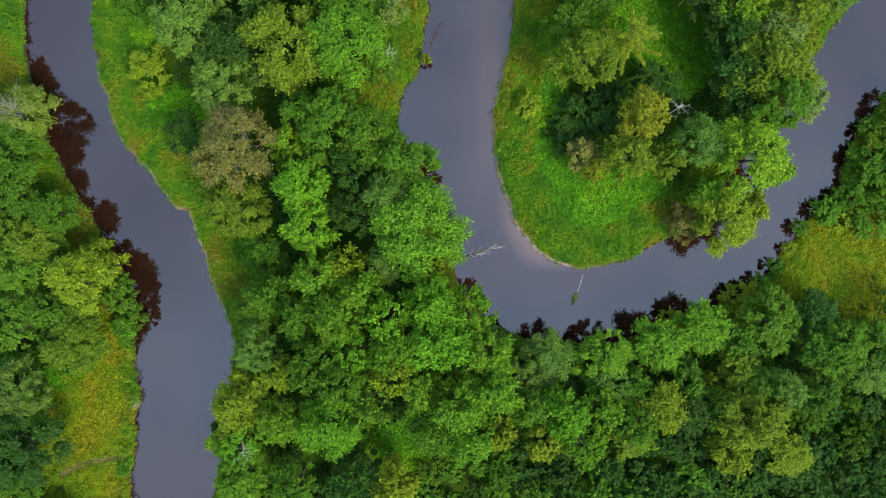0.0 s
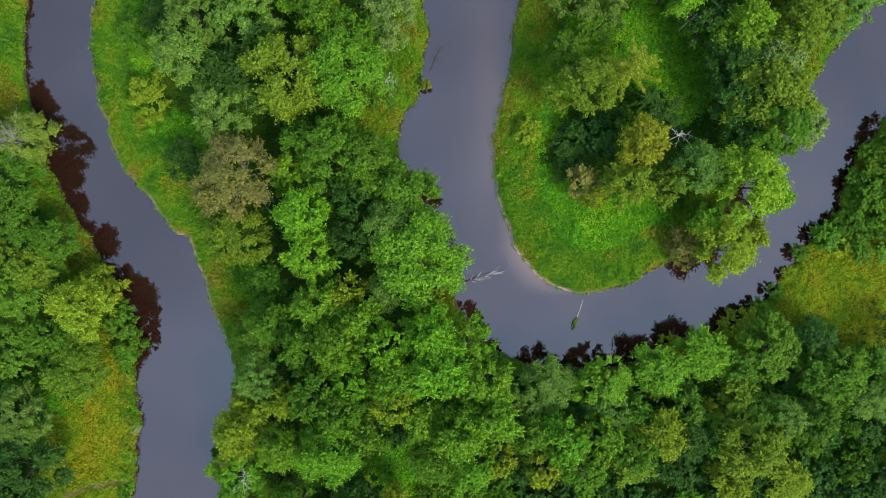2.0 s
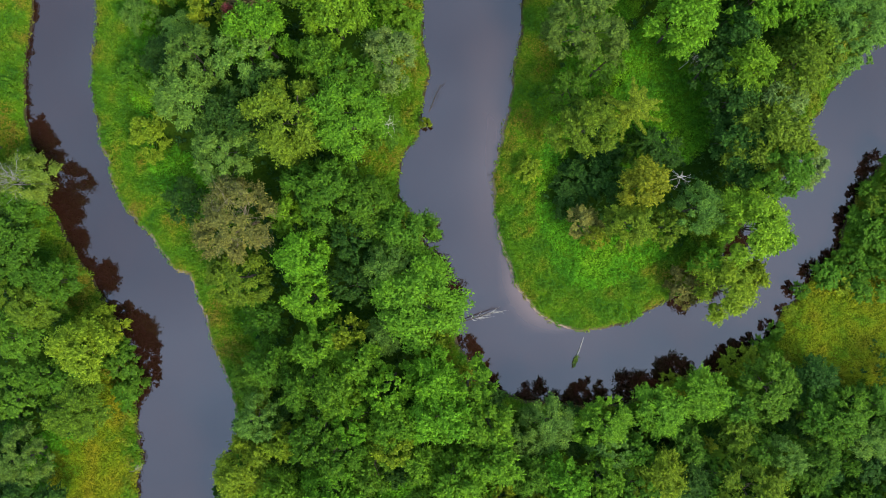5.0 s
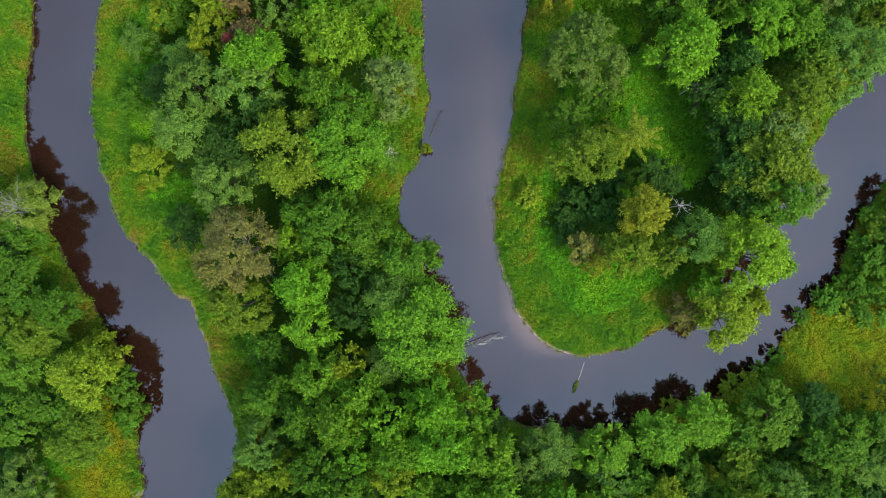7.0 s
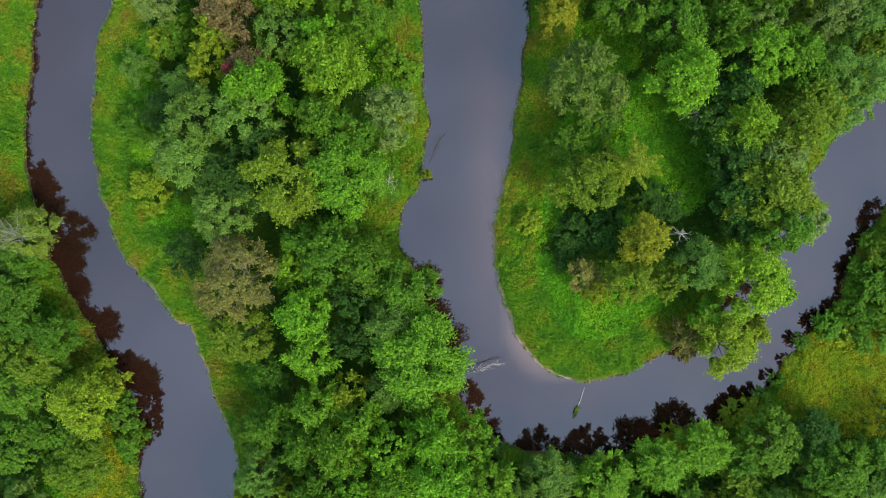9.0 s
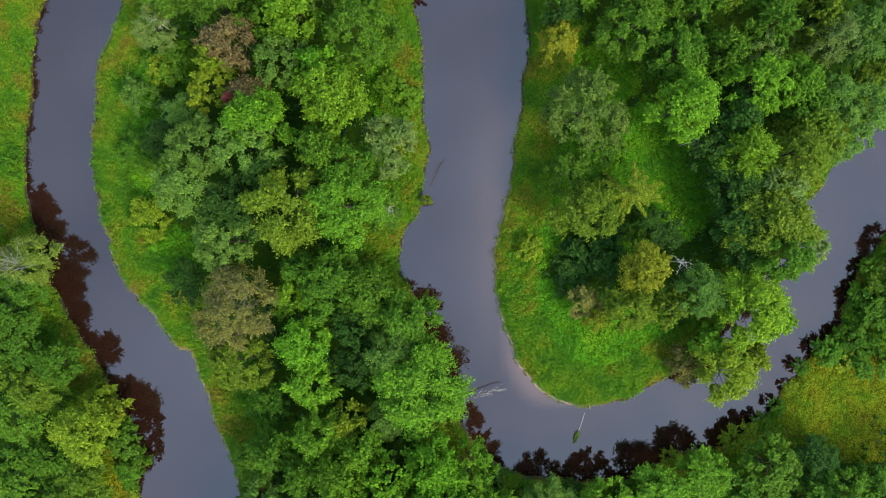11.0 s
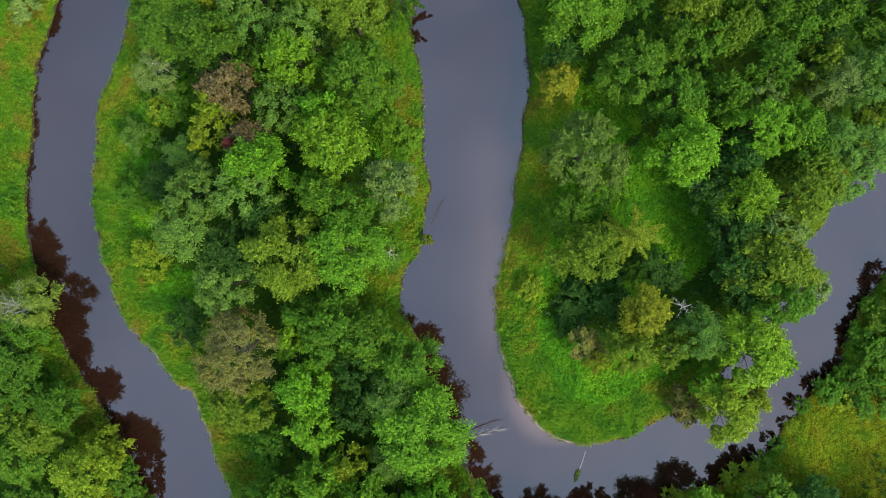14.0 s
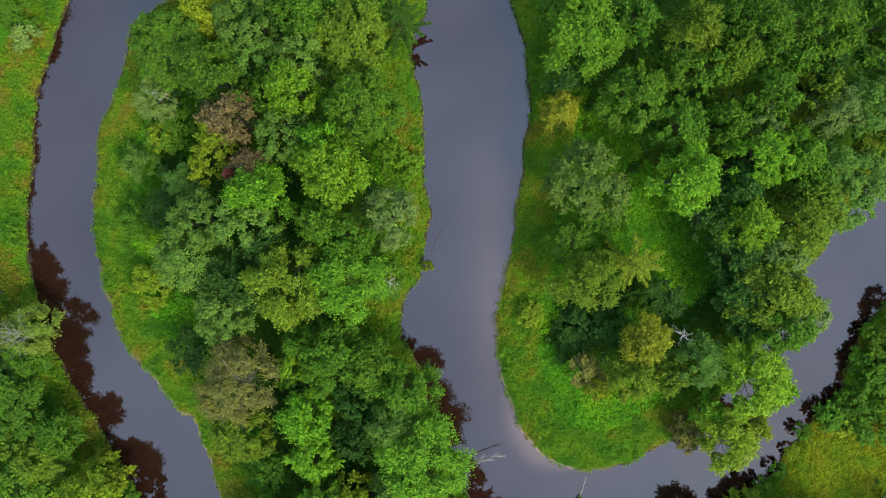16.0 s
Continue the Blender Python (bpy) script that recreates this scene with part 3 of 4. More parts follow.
# ---- plants ----
PALETTE = {
    "g": ((0.061, 0.146, 0.010), "mid-green"), "m": ((0.085, 0.192, 0.011), "fresh green"), "b": ((0.088, 0.222, 0.011), "bright green"),
    "l": ((0.122, 0.238, 0.012), "lime-green"), "d": ((0.030, 0.080, 0.011), "dark green"), "y": ((0.145, 0.215, 0.012), "yellow-green"),
    "e": ((0.085, 0.142, 0.020), "greyish olive"), "s": ((0.090, 0.185, 0.026), "grey-green"), "p": ((0.130, 0.210, 0.045), "pale silvery green"), "o": ((0.095, 0.162, 0.011), "olive-green"),
    "r": ((0.145, 0.110, 0.042), "russet-brown"), "n": ((0.138, 0.140, 0.032), "brownish, half-bare"), "q": ((0.175, 0.205, 0.013), "yellow-orange"),
    "Y": ((0.165, 0.215, 0.016), "yellowish"), "D": ((0.036, 0.088, 0.011), "dark green"), "B": ((0.165, 0.235, 0.030), "yellow-green, half-bare"),
    "f": ((0.054, 0.130, 0.010), "deep green"), "u": ((0.150, 0.150, 0.030), "yellow-brown"),
    "k": ((0.330, 0.085, 0.085), "crimson"),
}
rng = np.random.default_rng(5)


def unit(v):
    return v / (np.linalg.norm(v, axis=-1, keepdims=True) + 1e-9)


def leaf_cards(centres, normals, size, slender=0.55):
    """Folded four-cornered leaves at the centres, each facing about along its normal."""
    k = len(centres)
    n = unit(normals + rng.normal(0, 0.45, (k, 3)))
    side = unit(np.cross(n, rng.normal(0, 1, (k, 3))))
    along = np.cross(n, side)
    s = (size * rng.uniform(0.65, 1.35, k))[:, None]
    fold = n * s * rng.uniform(0.05, 0.25, (k, 1))
    v = np.stack([centres - along * s, centres + side * s * slender + fold, centres + along * s, centres - side * s * slender + fold], 1).reshape(-1, 3)
    i = np.arange(k)[:, None] * 4
    f = np.concatenate([i + [0, 1, 2], i + [0, 2, 3]])
    return v, f


def tube(points, radii, sides=6):
    """A tapered tube along the points, closed at its thin end."""
    points = np.asarray(points, float)
    verts, faces = [], []
    for j, (q, r) in enumerate(zip(points, radii)):
        t = unit(points[min(j + 1, len(points) - 1)] - points[max(j - 1, 0)])
        a = unit(np.cross(t, (0.31, 0.95, 0.1)))
        b = np.cross(t, a)
        for s in range(sides):
            w = 2 * math.pi * s / sides
            verts.append(q + r * (a * math.cos(w) + b * math.sin(w)))
        if j:
            for s in range(sides):
                o, o2 = (j - 1) * sides, j * sides
                faces += [(o + s, o + (s + 1) % sides, o2 + (s + 1) % sides), (o + s, o2 + (s + 1) % sides, o2 + s)]
    return np.array(verts), np.array(faces)


def joined(pieces):
    verts, faces, base = [], [], 0
    for v, f in pieces:
        verts.append(v)
        faces.append(f + base)
        base += len(v)
    return np.vstack(verts), np.vstack(faces)


def limb(start, way, length, radius, bend=0.25, steps=4):
    """The points and radii of one crooked limb."""
    pts, q, w = [np.array(start, float)], np.array(start, float), unit(np.array(way, float))
    for _ in range(steps):
        w = unit(w + rng.normal(0, bend, 3))
        q = q + w * length / steps
        pts.append(q)
    return np.array(pts), np.linspace(radius, radius * 0.25, steps + 1)


def bare_branches(start, way, length, radius, depth=2, forks=5):
    """A limb with smaller limbs on it, as joined tubes."""
    pts, radii = limb(start, way, length, radius)
    out = [tube(pts, radii, 5)]
    if depth:
        for _ in range(forks):
            j = rng.integers(1, len(pts))
            w = unit(unit(pts[j] - pts[j - 1]) + rng.normal(0, 0.7, 3))
            out += bare_branches(pts[j], w, length * rng.uniform(0.3, 0.55), radii[j] * 0.7, depth - 1, forks - 1)
    return out


def trunk_mesh(height, radius, spread):
    """A trunk with rising limbs, as far as they go into the crown."""
    pts, radii = limb((0, 0, -0.3), (0, 0, 1), height * 0.85, radius, 0.06, 6)
    out = [tube(pts, radii, 7)]
    for k in range(9):
        j = 2 + k % 4
        a = k * 2.4 + rng.uniform(-0.4, 0.4)
        p2, r2 = limb(pts[j], (math.cos(a), math.sin(a), rng.uniform(0.4, 1.0)), spread * rng.uniform(0.6, 0.9), radii[j] * 0.5, 0.18)
        out.append(tube(p2, r2, 5))
    return mesh_of("trunk", *joined(out), BARK, True)


def leaf_blades(centres, normals, ways, size):
    """Small three-cornered leaves at the centres, each facing about along its normal and pointing about along its way."""
    k = len(centres)
    n = unit(normals + rng.normal(0, 0.35, (k, 3)))
    side = unit(np.cross(n, ways + rng.normal(0, 0.5, (k, 3))))
    along = np.cross(side, n)
    s = (size * rng.uniform(0.6, 1.4, k))[:, None]
    v = np.stack([centres - along * s * 0.7 - side * s * 0.55, centres - along * s * 0.7 + side * s * 0.55, centres + along * s], 1).reshape(-1, 3)
    return v, np.arange(3 * k).reshape(-1, 3)


def sprays(centre, axis, size, count, leaves, droop, fan=0.8):
    """Leafy twigs that fan out from a limb's end: the leaves' centres, normals and ways."""
    d = unit(axis + rng.normal(0, fan, (count, 3)) + (0, 0, 0.15))
    reach = size * rng.uniform(0.7, 1.25, (count, 1))
    aside = unit(np.cross(d, (0, 0, 1)) + rng.normal(0, 0.15, (count, 3)))
    u = np.linspace(0.25, 1.0, leaves)[None, :, None] + rng.uniform(-0.05, 0.05, (count, leaves, 1))
    turned = np.where(np.arange(leaves) % 2, 1.0, -1.0)[None, :, None]
    wide = size * 0.26 * (1.2 - u) * rng.uniform(0.3, 1.3, (count, leaves, 1))
    c = centre + d[:, None] * reach[:, None] * u * (1, 1, 0.85) + aside[:, None] * turned * wide - droop * size * u ** 2 * (0, 0, 1)
    n = np.broadcast_to(0.45 * d[:, None] + (0, 0, 0.75), c.shape)
    w = np.broadcast_to(d[:, None] - (0, 0, 0.3), c.shape) + aside[:, None] * turned * 0.6
    return c.reshape(-1, 3), n.reshape(-1, 3), w.reshape(-1, 3)


def crown_mesh(radius, height, leaf, density=1.0, low=0.25, lobe=0.32, ragged=0.25, droop=0.12, fan=0.8):
    """A crown of lobes on an uneven dome, each a fan of leafy sprays on a limb's end, with gaps between them."""
    half = height * (1 - low) / 2
    mid = height * low + half
    own = lobe * radius + 0.2
    count = max(8, int(2.5 * (radius / own) ** 2))
    total = 490 * density * radius ** 2 * (0.18 / leaf) ** 1.5
    phase = rng.uniform(0, 6.28, 3)
    made, deep = [], []
    for k in range(count):
        zz = 1 - 1.25 * (k + 0.4) / count
        a = k * 2.39996 + rng.normal(0, 0.25)
        edge = 1 + ragged * (0.6 * math.sin(2 * a + phase[0]) + 0.6 * math.sin(3 * a + phase[1]) + 0.5 * math.sin(5 * a + phase[2]))
        rr = math.sqrt(max(0.0, 1 - zz * zz)) * rng.uniform(0.78, 1.0) * edge
        size = own * rng.uniform(0.65, 1.3)
        out = max(radius - size * 0.75, 0.2) * rr
        c = np.array([out * math.cos(a), out * math.sin(a), mid + half * zz * rng.uniform(0.75, 1.08) - size * 0.45])
        axis = np.array([0.9 * rr * math.cos(a), 0.9 * rr * math.sin(a), 0.55 + 0.3 * max(zz, 0)])
        share = total / count * (size / own) ** 2 * (1.0 if zz > 0.05 else 0.6)
        made.append(sprays(c, axis, size, max(4, int(share / 12)), 12, droop, fan))
        # larger filler leaves added inside the lobe to close gaps and block light
        m = int(20 * density * size * size) + 4
        inward = unit(rng.normal(0, 1, (m, 3)))
        deep.append((c + inward * size * 0.45 - (0, 0, 0.3 * size), inward + (0, 0, 1.2), rng.normal(0, 1, (m, 3))))
    outside = leaf_blades(*(np.vstack(x) for x in zip(*made)), leaf)
    inside = leaf_blades(*(np.vstack(x) for x in zip(*deep)), 0.1 + 0.12 * own)
    return mesh_of("crown", *joined([outside, inside]), LEAVES)


def spruce_mesh(radius, height):
    """Whorls of drooping, needle-covered branches, shorter towards the tip."""
    cs, ns = [], []
    for tier in range(5):
        u = tier / 5
        z, reach = height * (0.3 + 0.66 * u), radius * (1 - u) ** 0.6
        for k in range(5):
            a = k * 6.283 / 5 + rng.normal(0, 0.12) + 0.4 * tier
            length = reach * rng.uniform(0.75, 1.2)
            m = int(85 * length) + 12
            s = rng.uniform(0.03, 1, m) * length
            w = rng.normal(0, 0.5, m).clip(-1, 1) * (0.12 + 0.26 * (1 - s / length))
            cs.append(np.stack([s * math.cos(a) - w * math.sin(a), s * math.sin(a) + w * math.cos(a), z + 0.1 * s - 0.05 * s * s - np.abs(w) * 0.5 + rng.normal(0, 0.03, m)], -1))
            ns.append(np.tile((0.3 * math.cos(a), 0.3 * math.sin(a), 1.0), (m, 1)))
    v, f = leaf_cards(np.vstack(cs), np.vstack(ns), 0.14, 0.4)
    return mesh_of("crown", v, f, LEAVES)


TREE_KINDS = {}
for size in (2.4, 3.4, 4.4, 5.6):
    TREE_KINDS[size] = [(crown_mesh(size, size * 2.6, 0.135 + 0.008 * size, lobe=l, ragged=r, droop=d), trunk_mesh(size * 2.6, 0.05 * size, size * 0.9))
                        for l, r, d in ((0.36, 0.16, 0.1), (0.27, 0.22, 0.15), (0.32, 0.28, 0.05), (0.22, 0.18, 0.2))]
FINE_KINDS = [(crown_mesh(4.2, 10.5, 0.13, 0.7, lobe=l, ragged=0.12, droop=0.3), trunk_mesh(10.5, 0.2, 3.6)) for l in (0.17, 0.21, 0.26)]
BUSH_KINDS = [crown_mesh(1.7, 3.0, 0.14, 0.9, low=0.0, lobe=0.3, ragged=0.22) for _ in range(5)]
BROAD_BUSH_KINDS = [crown_mesh(3.6, 4.4, 0.15, 0.9, low=0.0, lobe=0.2, ragged=0.3) for _ in range(3)]


def twiggy_trunk(height, spread, wood, thick):
    """A trunk with many bare limbs and twigs that reach up through a thin crown."""
    out = [tube(*limb((0, 0, -0.3), (0, 0, 1), height * 0.75, 0.18, 0.06, 6), 7)]
    for a in np.arange(0, 6.2, 0.42):
        out += bare_branches((0, 0, height * rng.uniform(0.4, 0.65)), (math.cos(a), math.sin(a), rng.uniform(0.6, 1.6)), spread * rng.uniform(0.9, 1.2), thick, 2, 5)
    return mesh_of("trunk", *joined(out), wood, True)


THIN_KINDS = [(crown_mesh(4.4, 10.6, 0.11, 0.6, lobe=0.22, ragged=0.12), twiggy_trunk(11, 4.4, BROWN_TWIGS, 0.03))]
BIRCH_KINDS = [(crown_mesh(4.2, 7.6, 0.13, 0.8, low=0.1, lobe=0.26, ragged=0.28), twiggy_trunk(10.8, 4.0, BIRCH_BARK, 0.045))]
SPRUCE_KINDS = [(spruce_mesh(3.2, 11.0), trunk_mesh(11.0, 0.16, 1.2)) for _ in range(2)]


def plant(name, crown, trunk, at, scale, colour, label, category, group, turn=None):
    """One tree or bush: an empty at its foot with a trunk and a crown."""
    x, y, z = at
    thing = new(name)
    thing.empty_display_size = 0.3
    thing.location, thing.rotation_euler, thing.scale = (x, y, z), (0, 0, rng.uniform(0, 6.283) if turn is None else turn), scale
    tagged(thing, label, category, group)
    for kind, me in (("trunk", trunk), ("crown", crown)):
        if me:
            ob = new(kind, me)
            ob.parent = thing
            if kind == "crown":
                j = rng.uniform(0.88, 1.12)
                ob.color = (colour[0] * j * rng.uniform(0.93, 1.1), colour[1] * j, colour[2] * j, 1)
    return thing


BIG = []


def stand(rows, where, group):
    for x, y, radius, height, key in rows:
        colour, word = PALETTE[key]
        z = height_at(x, y)
        if height > 8:
            radius, height = radius * (0.94 if y < 0 else 1.0), height * rng.uniform(0.93, 1.08)
        BIG.append((x, y, radius))
        if height <= 5:
            crown, own, tall = (BROAD_BUSH_KINDS[rng.integers(3)], 3.6, 4.4) if radius > 2.4 else (BUSH_KINDS[rng.integers(5)], 1.7, 3.0)
            plant("bush", crown, None, (x, y, max(z, 0.1)), (radius / own, radius / own, height / tall), colour, f"dense {word} bush {where}", "bush", group)
            continue
        if key in "YD":
            crown, trunk = SPRUCE_KINDS[rng.integers(2)]
            own, tall = 3.2, 11.0
        elif key == "B":
            crown, trunk = BIRCH_KINDS[0]
            own, tall = 4.2, 10.5
        elif key == "n":
            crown, trunk = THIN_KINDS[0]
            own, tall = 4.4, 11.0
        elif key in "spe":
            crown, trunk = FINE_KINDS[rng.integers(3)]
            own, tall = 4.2, 10.5
        else:
            own = min(TREE_KINDS, key=lambda s: abs(s - radius))
            crown, trunk = TREE_KINDS[own][0 if key == "l" else rng.integers(4)]
            tall = own * 2.6
        name, kind = {"s": ("willow_tree", "willow"), "p": ("willow_tree", "willow"), "e": ("willow_tree", "willow"), "n": ("dying_tree", "tree"), "B": ("birch_tree", "birch"), "Y": ("spruce_tree", "spruce"), "D": ("spruce_tree", "spruce")}.get(key, ("broadleaf_tree", "tree"))
        size = "tall" if height > 11 else "small" if height < 8 else "middle-sized"
        plant(name, crown, trunk, (x, y, max(z, 0.05)), (radius / own, radius / own, height / tall), colour, f"{size} {word} {kind} {where}", "tree", group)


for rows, where, group in STANDS:
    stand(rows, where, group)

# ---- undergrowth ----
def open_ground(x, y):
    return any(((x - a) / c) ** 2 + ((y - b) / d) ** 2 < 1 for a, b, c, d in OPEN)


spots = []
for by in np.arange(-42, 80, 3.1):
    for bx in np.arange(-64, 66, 3.1):
        x, y = bx + rng.uniform(-1.2, 1.2), by + rng.uniform(-1.2, 1.2)
        if open_ground(x, y):
            continue
        spots.append((x, y))
spot_d = near_shore(*np.array(spots).T)
made = 0
for (x, y), d in zip(spots, spot_d):
    near = min(((x - a) ** 2 + (y - b) ** 2) ** 0.5 / r for a, b, r in BIG)
    if d < 0.5 or made > 295 or (d < 1.8 and near > 1.15) or (d >= 1.8 and near < 0.62) or y > 72:
        continue
    made += 1
    thicket = y < -25 and x > 15
    radius, tall = (rng.uniform(2.0, 2.9), rng.uniform(3.5, 5.5)) if thicket else (rng.uniform(1.3, 2.3), rng.uniform(2.0, 4.5))
    key = rng.choice(list("dddg" if thicket else "ddgg"))
    colour, word = PALETTE[key]
    plant("bush", BUSH_KINDS[rng.integers(5)], None, (x, y, height_at(x, y) - 0.05), (radius / 1.7, radius / 1.7, tall / 3.0), colour, f"{word} leafy bush in the undergrowth", "bush", "undergrowth bushes")


def herb_layer(name, label, x0, x1, y0, y1, density, tall, leaf, stops, keep, width=0.42, count=11):
    """Low leafy growth over a stretch of land, as one mesh: many small tufts, each a dome of leaves."""
    k = int((x1 - x0) * (y1 - y0) * density)
    px, py = rng.uniform(x0, x1, k), rng.uniform(y0, y1, k)
    d = near_shore(px, py)
    ok = (d > 0.0) & keep(px, py, d)
    px, py, d = px[ok], py[ok], d[ok]
    swell = 0.75 + 0.45 * np.sin(px * 0.9 + 2 * np.sin(py * 0.7)) * np.sin(py * 1.1 + px * 0.4)
    lift = tall * np.clip(0.7 + d / 1.5, 0, 1) * rng.uniform(0.35, 1.25, len(px)) * swell
    spread = width * rng.uniform(0.6, 1.4, len(px))
    foot = np.repeat(np.stack([px, py, land_height(d, px, py)], -1), count, 0)
    lift, spread = np.repeat(lift, count)[:, None], np.repeat(spread, count)[:, None]
    w = unit(np.abs(rng.normal(0, 1, foot.shape)) * (0, 0, 1) + rng.normal(0, 1, foot.shape) * (1, 1, 0.2))
    c = foot + w * np.concatenate([spread, spread, lift * 0.6], 1) + lift * (0, 0, 0.4)
    v, f = leaf_blades(c, w + (0, 0, 0.5), w, leaf * 1.1)
    ob = new(name, mesh_of(name, v, f, herb_material(name + "_leaves", stops)))
    return tagged(ob, label, "undergrowth", kind="stuff")


GREEN_HERBS = [(0.34, (0.042, 0.125, 0.008)), (0.45, (0.076, 0.172, 0.008)), (0.53, (0.114, 0.174, 0.009)), (0.6, (0.145, 0.160, 0.011)), (0.68, (0.155, 0.135, 0.014))]
LUSH_HERBS = [(0.36, (0.050, 0.165, 0.008)), (0.5, (0.082, 0.245, 0.008)), (0.64, (0.130, 0.280, 0.009))]
GRASS = [(0.36, (0.100, 0.185, 0.007)), (0.5, (0.172, 0.215, 0.007)), (0.64, (0.215, 0.205, 0.009))]
# floor plants: shade under the trees is put into darker greens
SHADED_HERBS = [(0.3, (0.020, 0.055, 0.012)), (0.7, (0.040, 0.100, 0.016))]
herb_layer("bank_herbs", "dense bright green nettles and herbs on the banks", -62, 66, -40, 76, 8.5, 0.8, 0.115, GREEN_HERBS, lambda x, y, d: (d < 5.5) & ~in_zones(MEADOW)(x, y, d))
herb_layer("clearing_herbs", "low green herbs in the clearings", -62, 66, -40, 76, 9.5, 0.6, 0.12, LUSH_HERBS, lambda x, y, d: (d >= 5.5) & in_zones(OPEN)(x, y, d) & ~in_zones(MEADOW)(x, y, d))
WEST_Y, WEST_X = np.array(WEST_BANK)[::-1, 1], np.array(WEST_BANK)[::-1, 0]
herb_layer("bank_reeds", "tall green reeds and nettles along the west bank", -64, -38, -40, 66, 11.0, 1.9, 0.14, GREEN_HERBS, lambda x, y, d: (np.abs(x - np.interp(y, WEST_Y, WEST_X)) < 1.9) & (d < 1.3) & (np.sin(y * 0.9 + 1.5 * np.sin(y * 0.37)) > -0.75), 0.35, 10)
herb_layer("meadow_grass", "rough yellow-green meadow grass", -64, 66, -40, 64, 12.0, 0.5, 0.105, GRASS, lambda x, y, d: in_zones(MEADOW)(x, y, d) & (track_distance(x, y) > 0.4))
herb_layer("wood_floor_plants", "ferns and seedlings on the wood's floor, darkened as if shaded", -62, 66, -40, 76, 0.7, 0.9, 0.22, SHADED_HERBS, lambda x, y, d: (d >= 5.5) & ~in_zones(OPEN)(x, y, d), count=8)


# ---- dead wood and small things ----
def feathered(start, way, length, radius, count, twig, splay, first):
    """A straight bare stem with twigs swept along it on both sides: the stem's tubes and the twigs' tubes."""
    pts, radii = limb(start, way, length, radius, 0.05, 6)
    stem, twigs = [tube(pts, radii, 6)], []
    for k in range(count):
        u = (first + (1 - first) * k / count) * 5.99
        j = int(u)
        q = pts[j] + (pts[j + 1] - pts[j]) * (u - j)
        w = unit(pts[j + 1] - pts[j])
        aside = unit(np.cross(w, (0, 0, 1))) * (1 if k % 2 else -1)
        twigs += bare_branches(q, w + aside * splay * rng.uniform(0.6, 1.2) + (0, 0, rng.uniform(-0.1, 0.3)), twig * rng.uniform(0.5, 1.0), radius * 0.24, 1, 3)
    return stem, twigs


def dead_thing(name, label, category, pieces, material, at, turn=0.0, tip=0.0):
    ob = new(name, mesh_of(name, *joined(pieces), material, True))
    ob.location, ob.rotation_euler = at, (0, radians(tip), radians(turn))
    return tagged(ob, label, category)


leaning = new("leaning_dead_tree")
leaning.location, leaning.rotation_euler = (1.5, -1.6, 0.7), (0, 0, radians(22))
tagged(leaning, "bleached dead tree leaning out over the river", "dead tree")
stem_pieces, twig_pieces = feathered((0, 0, 0), (1, 0, 0.55), 6.6, 0.09, 18, 1.7, 0.45, 0.35)
for part_name, pieces, wood in (("stem", stem_pieces, WET_WOOD), ("twigs", twig_pieces, DEAD_WOOD)):
    ob = new(part_name, mesh_of(part_name, *joined(pieces), wood, True))
    ob.parent = leaning
dead_thing("fallen_branch", "dark dead conifer stem with bare twigs in the water", "branch", sum(feathered((0, 0, -0.1), (1, 0, 0.22), 4.4, 0.07, 16, 1.1, 1.5, 0.15), []), WET_WOOD, (-2.1, 26.9, 0.0), 64)
dead_thing("driftwood", "dark twigs stuck in the shallow water", "driftwood", bare_branches((0, 0, -0.2), (1, 0, 0.25), 1.6, 0.05, 2, 4), WET_WOOD, (5.4, 18.4, 0.0), 20)
dead_thing("driftwood", "pale forked stick in the river", "driftwood", bare_branches((0, 0, -0.15), (1, 0, 0.3), 1.3, 0.05, 1, 4), DEAD_WOOD, (-36.4, -21.1, 0.0), 40)
dead_thing("driftwood", "dark forked branch in the river", "driftwood", bare_branches((0, 0, -0.15), (1, 0, 0.3), 2.2, 0.06, 1, 4), WET_WOOD, (-50.6, 59.2, 0.0), 50)
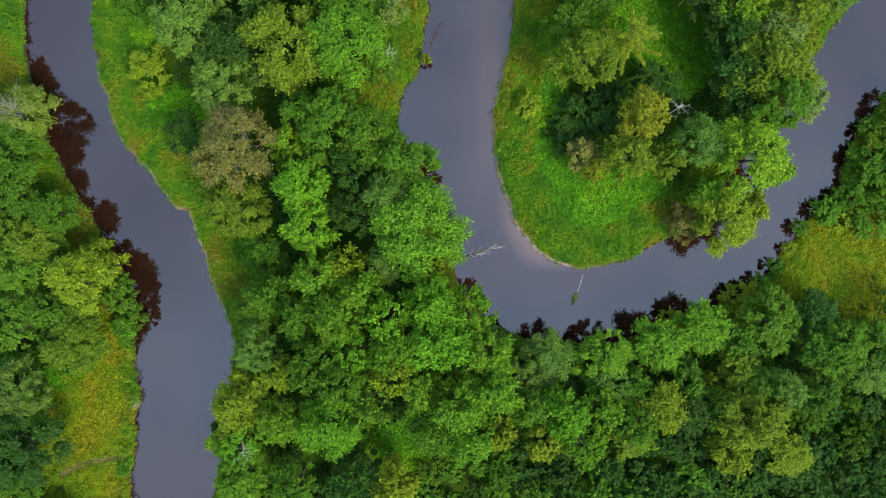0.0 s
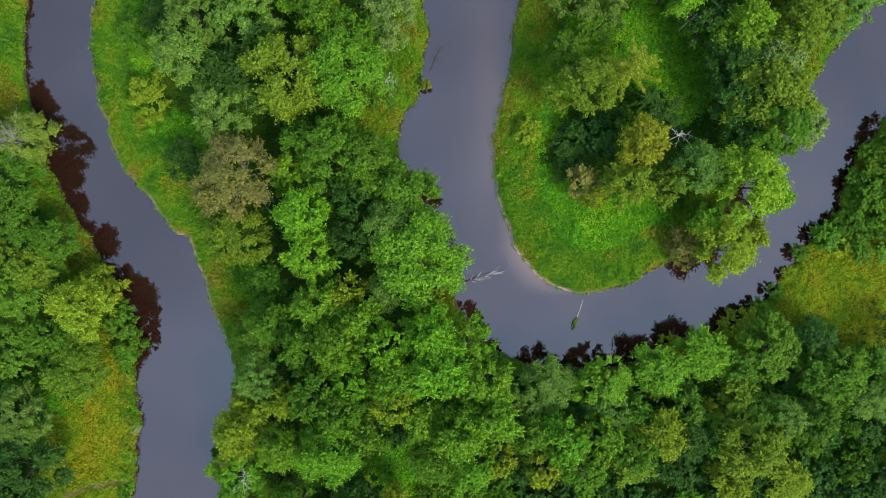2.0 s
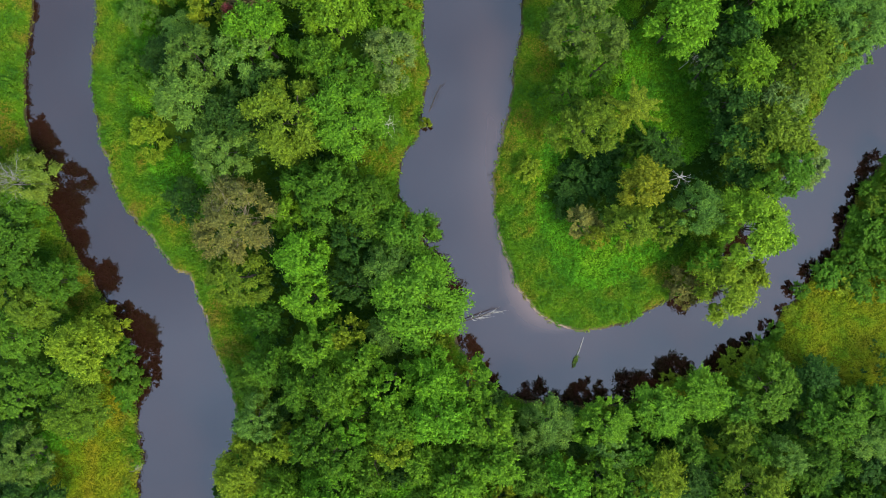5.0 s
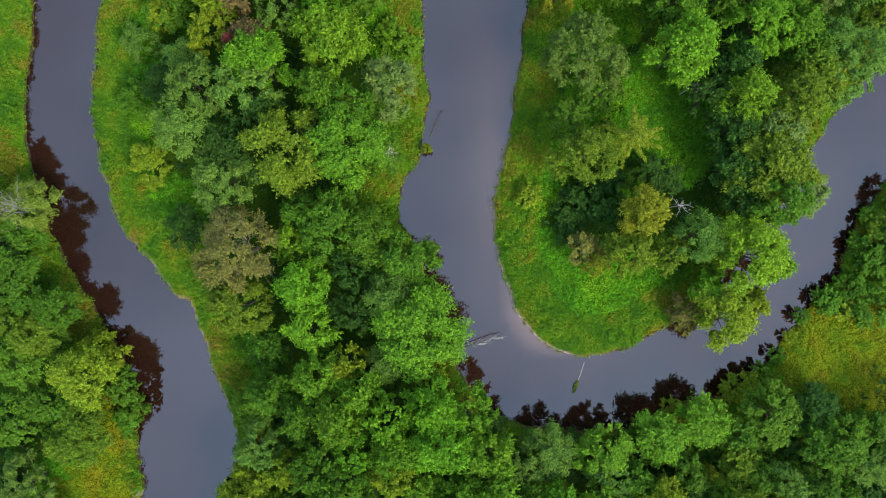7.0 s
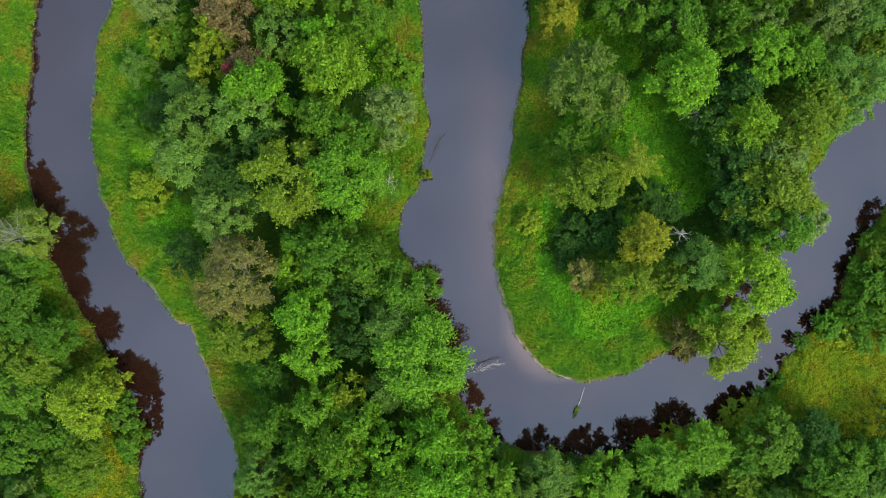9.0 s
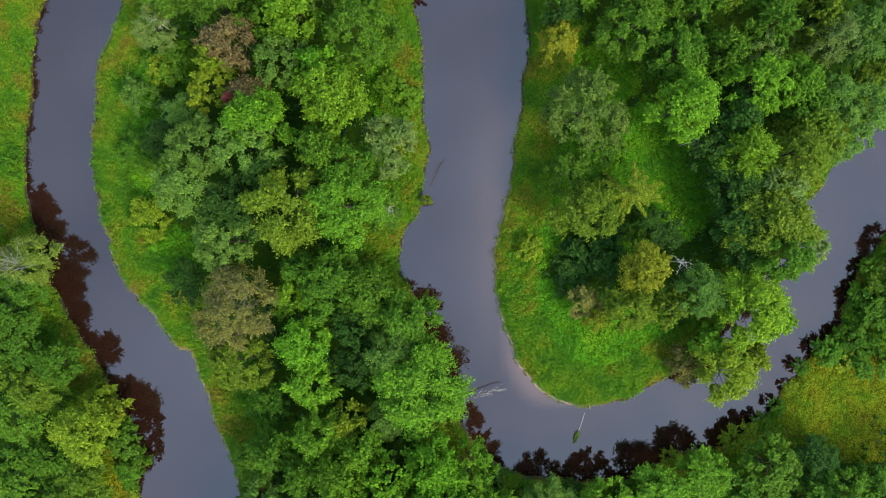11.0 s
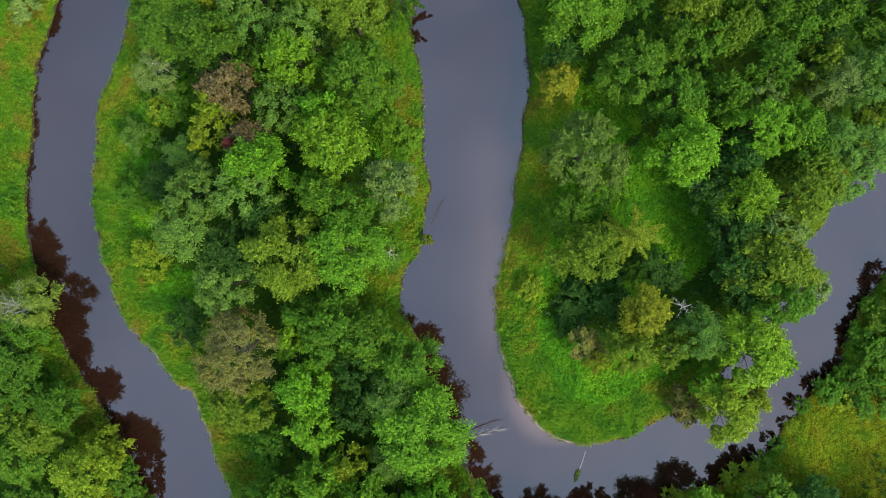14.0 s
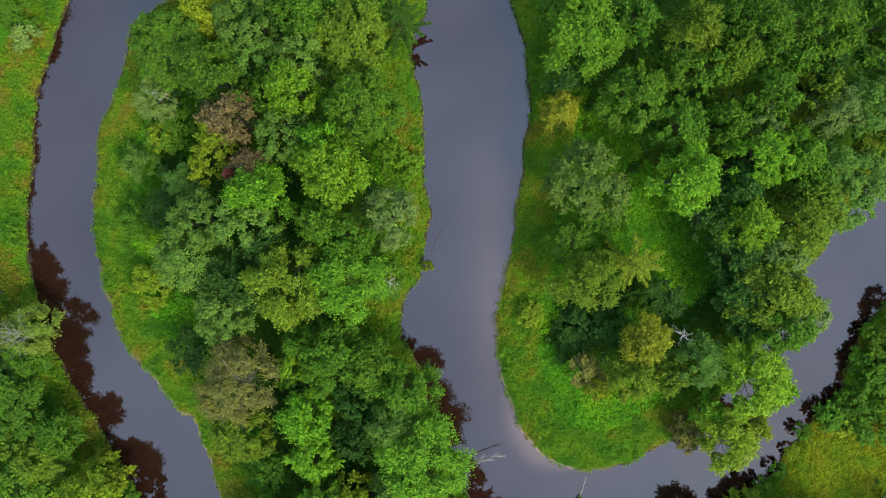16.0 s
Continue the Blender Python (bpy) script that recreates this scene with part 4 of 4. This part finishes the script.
dead_thing("tree_stump", "weathered brown stump on the bank", "stump", [tube([(0, 0, -0.4), (0, 0, 0.2), (0.05, 0, 0.7)], [1.2, 0.9, 0.6], 9)] + bare_branches((0, 0, 0.4), (1, 0.3, 0.1), 1.3, 0.16, 1, 5) + bare_branches((0, 0, 0.4), (-0.4, 1, 0.1), 1.2, 0.14, 1, 4), GREY_WOOD, (-42.2, -20.8, 0.35))
for x, y, z, length, turn, where in ((-6.8, 23.9, 10.5, 2.4, 70, "in the wood"), (-24.2, -24.5, 10.8, 2.4, 10, "on the bank"), (31.6, 32.6, 7.5, 2.6, 120, "inside the bend"), (28.9, 17.3, 10.5, 2.0, 10, "inside the bend"), (-34.9, 47.2, 9.0, 2.4, 170, "in the wood")):
    pieces = [tube([(0, 0, -z), (0.05, 0.02, -z * 0.4), (0, 0, 0.2)], [0.07, 0.05, 0.03], 6)]
    for a in np.arange(0, 6.2, 0.45):
        pieces += bare_branches((0, 0, rng.uniform(-2.4, 0)), (math.cos(a), math.sin(a), rng.uniform(0.2, 1.2)), length * rng.uniform(0.3, 0.85), 0.016, 2, 4)
    dead_thing("dead_tree", f"bare bleached dead tree {where}", "dead tree", pieces, DEAD_WOOD, (x, y, z + height_at(x, y) - 0.2), turn)

log = new("floating_log")
log.location, log.rotation_euler = (18.1, -6.1, 0.0), (0, 0, radians(68))
tagged(log, "half-sunk log with green weeds on one end", "log")
body = new("log_body", mesh_of("log_body", *tube([(-1.3, 0, 0.06), (-0.4, 0.05, 0.1), (0.8, 0, 0.08), (2.8, 0.1, 0.0)], [0.07, 0.12, 0.08, 0.05], 8), BIRCH_BARK, True))
body.parent = log
lc = rng.normal(0, 1, (120, 3)) * (0.4, 0.12, 0.06) + (-0.6, 0, 0.3)
weeds = new("weeds", mesh_of("weeds", *leaf_cards(lc, np.tile((0, 0, 1.0), (120, 1)), 0.13), LEAVES))
weeds.parent, weeds.color = log, (0.1, 0.16, 0.02, 1)
tagged(weeds, kind="stuff")
